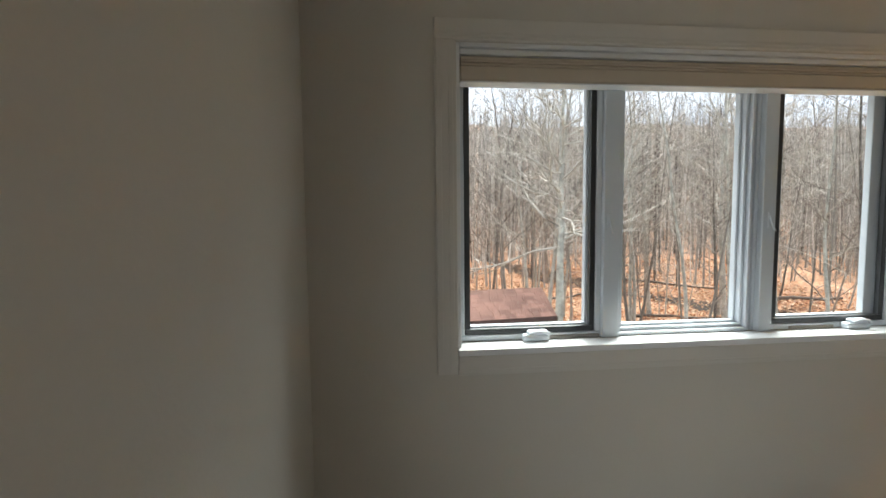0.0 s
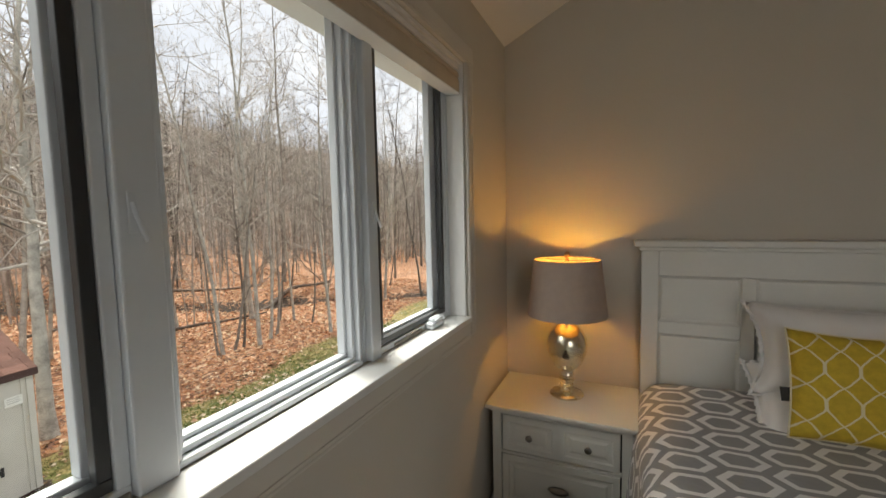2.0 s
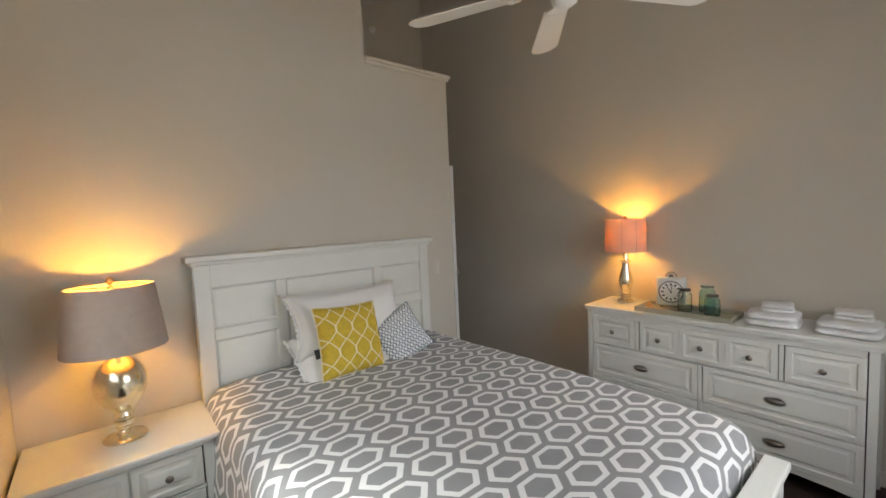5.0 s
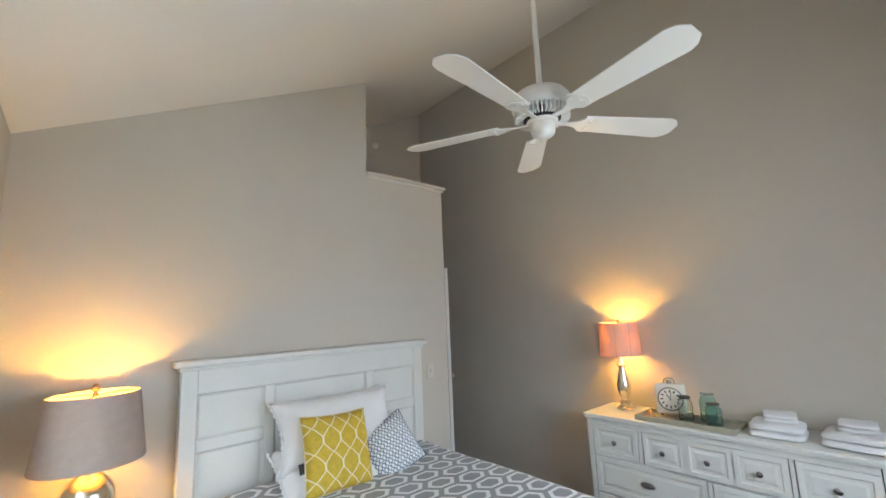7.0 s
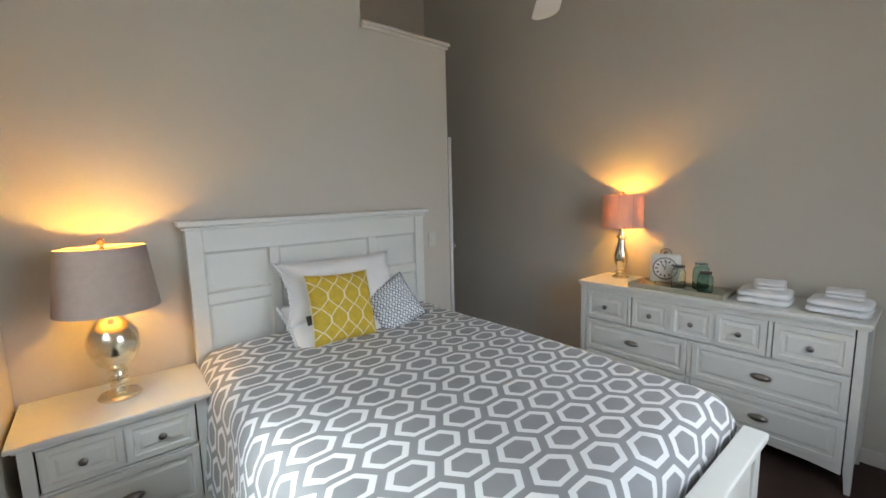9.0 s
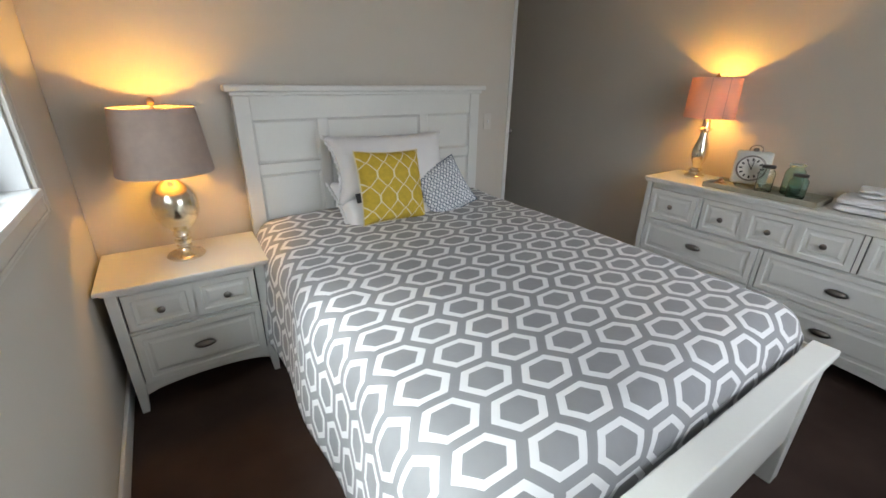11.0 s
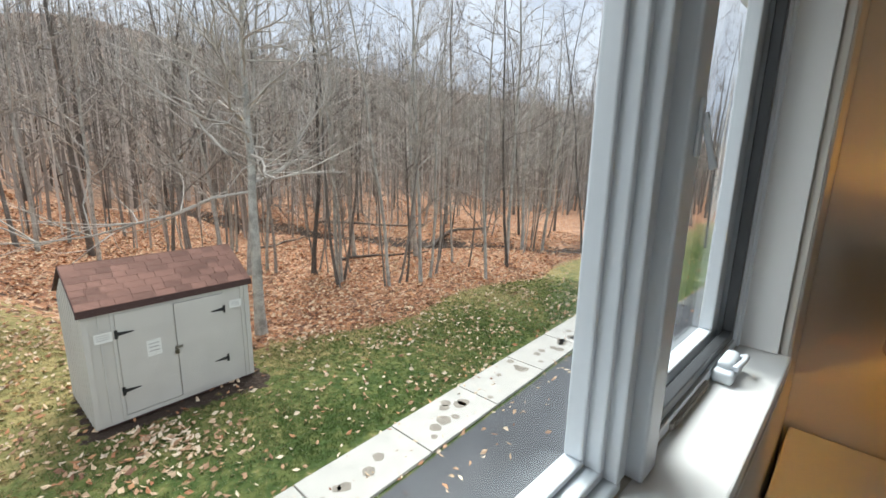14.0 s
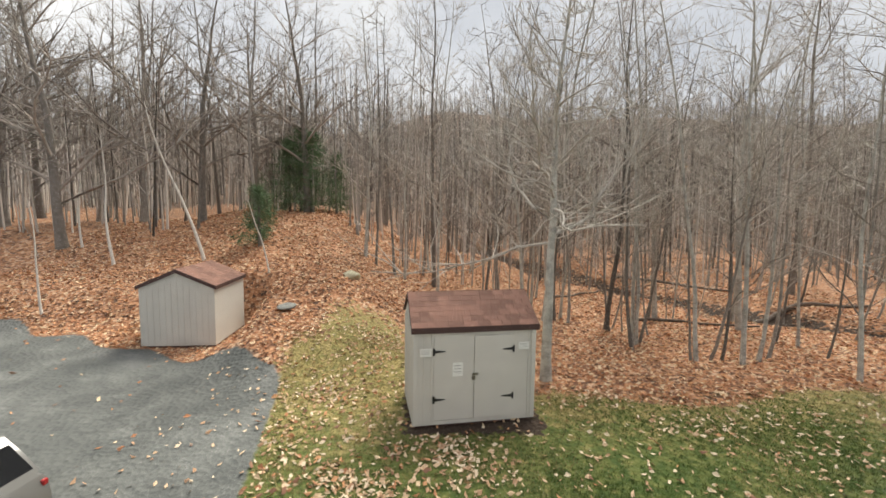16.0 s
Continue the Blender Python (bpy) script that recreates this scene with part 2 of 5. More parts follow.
def ground_mat():
    """Yard and forest floor: oak-leaf litter, thin grass near the house, wet gravel drive, bare creek bank, a dark
    patch around the first shed.
    """
    m, n, l, b = nodes_of("yard_and_forest_floor")
    co = n.new("ShaderNodeTexCoord").outputs["Object"]
    vor = n.new("ShaderNodeTexVoronoi")
    vor.inputs["Scale"].default_value = 9
    l.new(co, vor.inputs["Vector"])
    leaf = ramp(n, l, vor.outputs["Color"], [(0.15, (0.10, 0.06, 0.042)), (0.4, (0.31, 0.145, 0.078)), (0.65, (0.47, 0.24, 0.13)), (0.9, (0.60, 0.41, 0.28))])
    n1, n2, n3 = noise_at(n, l, co, 0.35, 5), noise_at(n, l, co, 5, 5), noise_at(n, l, co, 60, 3)
    xyz = n.new("ShaderNodeSeparateXYZ")
    l.new(co, xyz.inputs[0])
    out = n.new("ShaderNodeMapRange")
    out.inputs["From Min"].default_value, out.inputs["From Max"].default_value = -5.6, -8.8
    out.inputs["To Min"].default_value, out.inputs["To Max"].default_value = -0.14, 0.16
    l.new(math_node(n, l, "ADD", xyz.outputs[0], math_node(n, l, "MULTIPLY", math_node(n, l, "SUBTRACT", n1, 0.5), 4.0)), out.inputs[0])
    lawn = math_node(n, l, "ADD", n2, out.outputs[0])
    grass = ramp(n, l, lawn, [(0.3, (0.055, 0.085, 0.022)), (0.5, (0.13, 0.145, 0.045)), (0.72, (0.33, 0.26, 0.11))])
    n3 = math_node(n, l, "ADD", math_node(n, l, "MULTIPLY", n3, 0.6), math_node(n, l, "MULTIPLY", noise_at(n, l, co, 0.7, 6, 0.7), 0.42))
    gravel = ramp(n, l, n3, [(0.38, (0.075, 0.08, 0.078)), (0.54, (0.135, 0.14, 0.132)), (0.70, (0.36, 0.35, 0.33))])
    att = n.new("ShaderNodeVertexColor")
    att.layer_name = "cover"
    sep = n.new("ShaderNodeSeparateColor")
    l.new(att.outputs[0], sep.inputs[0])

    def mix(f, a, c):
        mx = n.new("ShaderNodeMix")
        mx.data_type = "RGBA"
        l.new(f, mx.inputs[0])
        l.new(a, mx.inputs[6])
        l.new(c, mx.inputs[7])
        return mx.outputs[2]

    def edge(chan, jitter, fac=n2, lo=0.42, hi=0.58):
        s = math_node(n, l, "ADD", chan, math_node(n, l, "MULTIPLY", math_node(n, l, "SUBTRACT", fac, 0.5), jitter))
        mr = n.new("ShaderNodeMapRange")
        mr.inputs["From Min"].default_value, mr.inputs["From Max"].default_value = lo, hi
        l.new(s, mr.inputs[0])
        return mr.outputs[0]

    c1 = mix(edge(sep.outputs[0], 1.3), leaf, grass)
    c2 = mix(edge(sep.outputs[1], 0.5), c1, gravel)
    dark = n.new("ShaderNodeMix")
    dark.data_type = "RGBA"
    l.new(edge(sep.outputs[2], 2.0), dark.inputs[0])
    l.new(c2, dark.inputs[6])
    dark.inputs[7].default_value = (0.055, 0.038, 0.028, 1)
    brush = n.new("ShaderNodeRGB")
    brush.outputs[0].default_value = (0.16, 0.115, 0.088, 1)
    far = mix(edge(att.outputs["Alpha"], 0.8, noise_at(n, l, co, 0.12, 5), 0.35, 1.1), dark.outputs[2], brush.outputs[0])
    hs = n.new("ShaderNodeHueSaturation")
    mr = n.new("ShaderNodeMapRange")
    mr.inputs["To Min"].default_value, mr.inputs["To Max"].default_value = 0.65, 1.35
    l.new(n1, mr.inputs[0])
    l.new(mr.outputs[0], hs.inputs["Value"])
    l.new(far, hs.inputs["Color"])
    l.new(hs.outputs[0], b.inputs["Base Color"])
    b.inputs["Roughness"].default_value = 0.9
    b.inputs["Specular IOR Level"].default_value = 0.2
    bn = n.new("ShaderNodeBump")
    bn.inputs["Strength"].default_value, bn.inputs["Distance"].default_value = 0.8, 0.05
    l.new(vor.outputs["Distance"], bn.inputs["Height"])
    l.new(bn.outputs[0], b.inputs["Normal"])
    return m


GROUND = ground_mat()
BARK = mat("grey_brown_bark", (0.22, 0.195, 0.17), 0.9, var=0.35, scale=6, bump=0.9, bscale=30, dist=0.02, rnd=0.5, spec=0.2)
PALEBARK = mat("pale_lichen_bark", (0.42, 0.40, 0.355), 0.9, var=0.5, scale=4, bump=0.8, bscale=25, dist=0.015, spec=0.2)
GREYSTONE = mat("grey_field_stone", (0.22, 0.22, 0.20), 0.9, var=0.2, scale=5, bump=0.6, bscale=20, dist=0.01)
BIRCH = mat("birch_bark", (0.62, 0.58, 0.52), 0.8, var=0.2, scale=9, bump=0.4, bscale=30)


def island_mat(name, lo, hi):
    """A surface whose separate pieces each have a shade of their own."""
    m, n, l, b = nodes_of(name)
    g = n.new("ShaderNodeNewGeometry")
    mid = tuple(p * 0.6 + q * 0.4 for p, q in zip(lo, hi))
    l.new(ramp(n, l, g.outputs["Random Per Island"], [(0.0, lo), (0.55, mid), (1.0, hi)]), b.inputs["Base Color"])
    b.inputs["Roughness"].default_value = 0.9
    b.inputs["Specular IOR Level"].default_value = 0.2
    return m


FARTWIG = island_mat("far_bare_branches", (0.07, 0.058, 0.048), (0.80, 0.73, 0.66))
PALETWIG = mat("pale_bare_twigs", (0.46, 0.42, 0.37), 0.9, var=0.2, bump=0, spec=0.2)
TWIG = mat("bare_twigs", (0.27, 0.235, 0.205), 0.9, var=0.2, bump=0, rnd=0.5, spec=0.2)
NEEDLE = mat("pine_needles", (0.11, 0.17, 0.085), 0.8, var=0.4, scale=3, bump=0, spec=0.2)
CONCRETE = mat("stained_concrete", (0.47, 0.45, 0.41), 0.85, var=0.12, scale=3, bump=0.4, bscale=60)
LEAFM = []
for i, c in enumerate([(0.60, 0.31, 0.16), (0.46, 0.21, 0.11), (0.74, 0.55, 0.36), (0.27, 0.14, 0.09)]):
    LEAFM.append(mat("fallen_leaf_%s" % "abcd"[i], c, 0.8, var=0.2, scale=20, bump=0, spec=0.25))
LAWNLEAF = [mat("pale_leaf_%s" % "abc"[i], c, 0.8, var=0.2, scale=20, bump=0, spec=0.25) for i, c in enumerate([(0.62, 0.44, 0.29), (0.46, 0.28, 0.17), (0.74, 0.60, 0.44)])]
STONE = mat("field_stone", (0.50, 0.46, 0.32), 0.9, var=0.2, scale=5, bump=0.6, bscale=20, dist=0.01)

# ---- mesh helpers ----
def finish(name, bm, material, parent=None, label="", smooth=False, angle=None):
    me = bpy.data.meshes.new(name)
    bmesh.ops.recalc_face_normals(bm, faces=bm.faces)
    bm.to_mesh(me)
    bm.free()
    me.materials.append(material)
    if smooth:
        me.shade_smooth()
        if angle:
            me.set_sharp_from_angle(angle=radians(angle))
    ob = new(name, me)
    if parent:
        ob.parent = parent
    if label:
        tagged(ob, label)
    return ob


def thing(name, at, label, category, group="", rz=0, kind=""):
    ob = new(name)
    ob.empty_display_size = 0.1
    ob.matrix_basis = pose(*at, 0, 0, rz)
    return tagged(ob, label, category, group, kind)


def add_box(bm, lo, hi, bev=0.0, m=None, seg=2):
    lo, hi = Vector(lo), Vector(hi)
    vs = [bm.verts.new((x, y, z)) for x in (lo.x, hi.x) for y in (lo.y, hi.y) for z in (lo.z, hi.z)]
    fs = [bm.faces.new([vs[i] for i in q]) for q in ((0, 1, 3, 2), (4, 6, 7, 5), (0, 4, 5, 1), (2, 3, 7, 6), (0, 2, 6, 4), (1, 5, 7, 3))]
    if bev:
        edges = list({e for f in fs for e in f.edges})
        out = bmesh.ops.bevel(bm, geom=edges, offset=bev, segments=seg, affect="EDGES", profile=0.5)
        vs = list({v for f in out["faces"] for v in f.verts} | {v for v in vs if v.is_valid})
    if m is not None:
        bmesh.ops.transform(bm, matrix=m, verts=vs)
    return vs


def box(name, lo, hi, material, parent=None, bev=0.003, label="", m=None):
    bm = bmesh.new()
    add_box(bm, lo, hi, bev, m)
    return finish(name, bm, material, parent, label)


def add_lathe(bm, profile, seg=32, m=None, caps=True):
    """Turns (radius, height) points about z."""
    rings = []
    for r, z in profile:
        rings.append([bm.verts.new((r * math.cos(2 * math.pi * k / seg), r * math.sin(2 * math.pi * k / seg), z)) for k in range(seg)])
    for a, b in zip(rings, rings[1:]):
        for k in range(seg):
            bm.faces.new((a[k], a[(k + 1) % seg], b[(k + 1) % seg], b[k]))
    if caps:
        bm.faces.new(rings[0][::-1])
        bm.faces.new(rings[-1])
    if m is not None:
        bmesh.ops.transform(bm, matrix=m, verts=[v for r in rings for v in r])


def lathe(name, profile, material, parent=None, seg=32, m=None, caps=True, label="", angle=50):
    bm = bmesh.new()
    add_lathe(bm, profile, seg, m, caps)
    return finish(name, bm, material, parent, label, True, angle)


def add_tube(bm, pts, radii, seg=8, caps=True):
    pts = [Vector(p) for p in pts]
    rings = []
    for i, p in enumerate(pts):
        d = (pts[min(i + 1, len(pts) - 1)] - pts[max(i - 1, 0)]).normalized()
        a = d.orthogonal().normalized() if i == 0 else (a - d * a.dot(d)).normalized()
        c = d.cross(a)
        r = radii[i] if isinstance(radii, (list, tuple)) else radii
        rings.append([bm.verts.new(p + (a * math.cos(2 * math.pi * k / seg) + c * math.sin(2 * math.pi * k / seg)) * r) for k in range(seg)])
    for a1, b1 in zip(rings, rings[1:]):
        for k in range(seg):
            bm.faces.new((a1[k], a1[(k + 1) % seg], b1[(k + 1) % seg], b1[k]))
    if caps:
        bm.faces.new(rings[0][::-1])
        bm.faces.new(rings[-1])


def tube(name, pts, radii, material, parent=None, seg=8, label=""):
    bm = bmesh.new()
    add_tube(bm, pts, radii, seg)
    return finish(name, bm, material, parent, label, True, 50)


def add_prism(bm, outline, d0, d1, axis="x"):
    """Pushes an outline of (a, b) points from d0 to d1 along an axis."""
    def at(a, b, d):
        return {"x": (d, a, b), "y": (a, d, b), "z": (a, b, d)}[axis]
    lo, hi = [bm.verts.new(at(a, b, d0)) for a, b in outline], [bm.verts.new(at(a, b, d1)) for a, b in outline]
    bm.faces.new(lo[::-1])
    bm.faces.new(hi)
    k = len(outline)
    for i in range(k):
        bm.faces.new((lo[i], lo[(i + 1) % k], hi[(i + 1) % k], hi[i]))


def prism(name, outline, d0, d1, axis, material, parent=None, label="", bev=0.0):
    bm = bmesh.new()
    add_prism(bm, outline, d0, d1, axis)
    if bev:
        bmesh.ops.bevel(bm, geom=list(bm.edges), offset=bev, segments=2, affect="EDGES", profile=0.5)
    return finish(name, bm, material, parent, label)


# ---- the room ----
W, S = 3.475, -3.035
CORX, CORY = 2.58, 1.43
WY0, WY1, WZ0, WZ1 = -2.516, -0.647, 1.117, 2.190
SLOPE, CZ0 = 0.494, 2.482
G0 = -2.87


def ceil_z(x):
    return CZ0 + SLOPE * x


def structure(ob, label):
    return tagged(ob, label, kind="structure")


bm = bmesh.new()
for lo, hi in (((-0.16, S - 0.15, 0), (0, WY0, 2.5)), ((-0.16, WY1, 0), (0, CORY + 0.1, 2.5)),
               ((-0.16, WY0, 0), (0, WY1, WZ0)), ((-0.16, WY0, WZ1), (0, WY1, 2.5))):
    add_box(bm, lo, hi)
structure(finish("wall_west", bm, WALL), "greige painted wall with a wide triple window")
structure(prism("wall_north", [(0.001, 0), (2.555, 0), (2.555, 2.648), (1.828, 2.648), (1.828, ceil_z(1.828)), (0.001, ceil_z(0))], 0.0, 0.12, "y", WALL), "greige wall behind the bed, stepping down to an open ledge")
structure(box("wall_east", (W, S - 0.15, 0), (W + 0.12, CORY + 0.1, ceil_z(W) + 0.1), WALL, bev=0), "tall greige wall behind the dresser")
# unseen opening and frame, added to let the fill lamp into the room
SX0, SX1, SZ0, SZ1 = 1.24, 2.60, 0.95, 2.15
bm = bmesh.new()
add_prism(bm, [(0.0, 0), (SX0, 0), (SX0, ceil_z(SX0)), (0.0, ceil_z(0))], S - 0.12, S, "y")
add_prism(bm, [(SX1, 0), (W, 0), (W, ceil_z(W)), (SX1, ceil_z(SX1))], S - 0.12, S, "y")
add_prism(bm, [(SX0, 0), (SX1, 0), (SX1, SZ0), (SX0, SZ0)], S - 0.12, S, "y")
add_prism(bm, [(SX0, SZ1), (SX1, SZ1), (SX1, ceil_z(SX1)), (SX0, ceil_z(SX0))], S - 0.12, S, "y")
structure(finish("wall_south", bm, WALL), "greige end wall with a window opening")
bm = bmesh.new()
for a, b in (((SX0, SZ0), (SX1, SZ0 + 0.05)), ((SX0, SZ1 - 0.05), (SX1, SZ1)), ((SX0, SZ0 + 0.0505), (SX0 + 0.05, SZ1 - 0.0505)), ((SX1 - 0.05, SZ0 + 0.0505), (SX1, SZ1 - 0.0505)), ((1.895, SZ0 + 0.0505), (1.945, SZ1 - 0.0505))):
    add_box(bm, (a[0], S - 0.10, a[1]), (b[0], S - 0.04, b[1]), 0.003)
structure(finish("fill_window", bm, TRIM), "plain white window frame in the end wall")
structure(prism("wall_far", [(0.0, 0), (W, 0), (W, ceil_z(W)), (0.0, ceil_z(0))], CORY, CORY + 0.1, "y", WALL), "greige wall at the end of the passage")
structure(box("wall_passage", (CORX - 0.14, 0.12, 0), (CORX - 0.02, CORY, 2.6), WALL, bev=0), "greige passage wall")
structure(prism("ceiling", [(-0.45, ceil_z(-0.45)), (W + 0.2, ceil_z(W + 0.2)), (W + 0.2, ceil_z(W + 0.2) + 0.15), (-0.45, ceil_z(-0.45) + 0.15)], S - 0.2, CORY + 0.2, "y", CEIL), "sloping off-white painted ceiling")
structure(box("floor", (0.0, S, -0.25), (W, CORY, 0.0), CARPET, bev=0), "dark brown carpet")
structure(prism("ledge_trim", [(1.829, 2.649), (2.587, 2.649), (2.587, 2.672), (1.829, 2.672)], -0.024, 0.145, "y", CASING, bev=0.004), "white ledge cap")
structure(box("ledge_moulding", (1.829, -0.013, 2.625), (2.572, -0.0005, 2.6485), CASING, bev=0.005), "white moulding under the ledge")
structure(box("baseboard", (0.001, S, 0.0), (0.016, 0.0, 0.10), TRIM, bev=0.004), "white baseboard")
structure(box("baseboard", (0.017, -0.015, 0.0), (2.56, -0.0005, 0.10), TRIM, bev=0.004), "white baseboard")
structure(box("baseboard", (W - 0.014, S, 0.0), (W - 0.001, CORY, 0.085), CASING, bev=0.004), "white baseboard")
structure(box("foundation", (-0.2, S - 0.2, G0 - 0.4), (W + 0.2, CORY + 0.2, -0.26), SIDING, bev=0), "grey lower storey of the house")

# window
win = structure(new("window_1"), "triple white vinyl window with casement sides and a fixed middle, seen over bare woods")
XI = -0.075
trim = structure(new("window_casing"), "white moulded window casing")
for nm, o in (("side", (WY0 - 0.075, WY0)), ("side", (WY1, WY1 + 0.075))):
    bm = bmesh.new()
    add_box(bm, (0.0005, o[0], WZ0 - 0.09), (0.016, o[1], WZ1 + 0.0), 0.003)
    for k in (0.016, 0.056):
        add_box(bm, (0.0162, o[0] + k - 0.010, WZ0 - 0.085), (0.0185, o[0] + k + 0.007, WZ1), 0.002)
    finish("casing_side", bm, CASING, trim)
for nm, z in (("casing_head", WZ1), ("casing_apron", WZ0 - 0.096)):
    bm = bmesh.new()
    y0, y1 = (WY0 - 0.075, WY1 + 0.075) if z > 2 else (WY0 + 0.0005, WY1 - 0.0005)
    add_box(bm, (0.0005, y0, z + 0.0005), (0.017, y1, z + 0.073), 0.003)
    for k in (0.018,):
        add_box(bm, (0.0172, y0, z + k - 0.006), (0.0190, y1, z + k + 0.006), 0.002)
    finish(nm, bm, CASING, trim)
box("window_sill", (XI, WY0 + 0.0005, WZ0 - 0.022), (0.024, WY1 - 0.0005, WZ0 + 0.002), TRIM, win, 0.004)
box("jamb", (-0.155, WY0 + 0.0005, WZ0 + 0.003), (-0.001, WY0 + 0.014, WZ1 - 0.001), TRIM, win, 0.001)
box("jamb", (-0.155, WY1 - 0.014, WZ0 + 0.003), (-0.001, WY1 - 0.0005, WZ1 - 0.001), TRIM, win, 0.001)
box("jamb_head", (-0.155, WY0 + 0.015, WZ1 - 0.014), (-0.001, WY1 - 0.015, WZ1 - 0.0005), TRIM, win, 0.001)
ZB, ZT = WZ0 + 0.003, WZ1 - 0.015
M1, M2 = (-1.945, -1.878), (-1.290, -1.240)
for a, b in (M1, M2):
    box("mullion", (-0.15, a, ZB), (XI + 0.015, b, ZT), VINYL, win, 0.004)


def frame_ring(name, y0, y1, z0, z1, x0, x1, w, material, parent, bev=0.003, side=None):
    """A ring of four bars, w high above and below and side wide at both ends."""
    bm = bmesh.new()
    v = side or w
    add_box(bm, (x0, y0, z0), (x1, y1, z0 + w), bev)
    add_box(bm, (x0, y0, z1 - w), (x1, y1, z1), bev)
    add_box(bm, (x0, y0, z0 + w + 0.0003), (x1, y0 + v, z1 - w - 0.0003), bev)
    add_box(bm, (x0, y1 - v, z0 + w + 0.0003), (x1, y1, z1 - w - 0.0003), bev)
    return finish(name, bm, material, parent)


box("mullion_step", (-0.139, M2[0] - 0.016, ZB), (XI - 0.006, M2[0] - 0.0005, ZT), VINYL, win, 0.003)
box("mullion_step", (-0.139, M2[0] - 0.028, ZB), (XI - 0.020, M2[0] - 0.0165, ZT), VINYL, win, 0.003)
box("jamb_step", (-0.15, WY1 - 0.034, ZB), (XI + 0.004, WY1 - 0.0155, ZT), VINYL, win, 0.003)
for y0, y1, stile in ((WY0 + 0.015, M1[0] - 0.0005, 0.026), (M1[1] + 0.0005, M2[0] - 0.0285, 0), (M2[1] + 0.0005, WY1 - 0.0345, 0.055)):
    if stile:
        frame_ring("window_frame", y0, y1, ZB, ZT, -0.140, XI, 0.022, VINYL, win)
        frame_ring("sash", y0 + 0.023, y1 - 0.023, ZB + 0.023, ZT - 0.023, -0.139, -0.112, 0.026, VINYL, win, side=stile)
        frame_ring("screen_frame", y0 + 0.023, y1 - 0.023, ZB + 0.024, ZT - 0.023, -0.100, -0.080, 0.021, BLACK, win, 0.002)
        box("pane", (-0.136, y0 + 0.022 + stile, ZB + 0.05), (-0.132, y1 - 0.022 - stile, ZT - 0.05), GLASS, win, 0)
    else:
        frame_ring("window_frame", y0, y1, ZB, ZT, -0.140, XI, 0.014, VINYL, win)
        frame_ring("sash", y0 + 0.015, y1 - 0.015, ZB + 0.015, ZT - 0.015, -0.139, -0.092, 0.013, VINYL, win)
        frame_ring("glazing_bead", y0 + 0.0285, y1 - 0.0285, ZB + 0.0285, ZT - 0.0285, -0.138, -0.112, 0.010, VINYL, win)
        box("pane", (-0.136, y0 + 0.037, ZB + 0.037), (-0.132, y1 - 0.037, ZT - 0.037), GLASS, win, 0)


def crank(y):
    c = tagged(new("window_crank"), "white folding window crank on the sill", "window crank", "window cranks")
    c.matrix_basis = pose(-0.060, y, WZ0 + 0.0025)
    bm = bmesh.new()
    add_box(bm, (-0.014, -0.052, 0), (0.022, 0.052, 0.026), 0.008, seg=3)
    add_box(bm, (-0.010, -0.034, 0.02), (0.016, 0.045, 0.042), 0.009, seg=3)
    finish("cover", bm, VINYL, c, smooth=True, angle=40)
    tube("folding_handle", [(0.02, -0.03, 0.030), (0.028, 0.0, 0.040), (0.026, 0.035, 0.036), (0.020, 0.048, 0.028)], [0.006, 0.005, 0.006, 0.008], VINYL, c)


def latch_bar(y):
    b = box("operator_bar", (-0.079, y, WZ0 + 0.0035), (-0.070, y + 0.20, WZ0 + 0.016), RIBBED, win, 0.002)
    for k in range(3):
        box("ridge", (-0.0695, y + 0.005, WZ0 + 0.006 + 0.0035 * k), (-0.0675, y + 0.195, WZ0 + 0.0075 + 0.0035 * k), RIBBED, b, 0)


RIBBED = mat("ribbed_taupe_vinyl", (0.34, 0.31, 0.27), 0.4)
crank(-2.21)
crank(-0.86)
latch_bar(-2.15)
latch_bar(-1.14)
for y in (-1.925, -1.262):
    lk = tagged(new("window_lock"), "white window lock lever on the mullion", "window lock", "window locks")
    lk.matrix_basis = pose(XI + 0.017, y, 1.56) @ Matrix.Diagonal((0.7, 0.7, 0.8, 1))
    box("lock_plate", (-0.002, -0.009, -0.03), (0.004, 0.009, 0.05), VINYL, lk, 0.002)
    tube("lever", [(0.006, 0, 0.03), (0.012, 0.004, 0.0), (0.020, 0.010, -0.03), (0.024, 0.016, -0.045)], [0.005, 0.005, 0.005, 0.007], VINYL, lk)

blind = thing("pleated_blind", (0, 0, 0), "cream fabric pleated shade drawn up to the head of the window", "window shade")
box("headrail", (-0.07, WY0 + 0.018, WZ1 - 0.036), (-0.012, WY1 - 0.018, WZ1 - 0.016), TRIM, blind, 0.004)
bm = bmesh.new()
for k in range(3):
    z = WZ1 - 0.041 - k * 0.011
    add_box(bm, (-0.068 + 0.003 * (k % 2), WY0 + 0.02, z - 0.0105), (-0.014 + 0.004 * (k % 2), WY1 - 0.02, z), 0.004)
finish("pleats", bm, SHADEBLIND, blind)
box("bottom_rail", (-0.066, WY0 + 0.018, WZ1 - 0.127), (-0.010, WY1 - 0.018, WZ1 - 0.0745), SHADEBLIND, blind, 0.006)
box("bottom_lip", (-0.068, WY0 + 0.018, WZ1 - 0.132), (-0.007, WY1 - 0.018, WZ1 - 0.1275), TRIM, blind, 0.002)

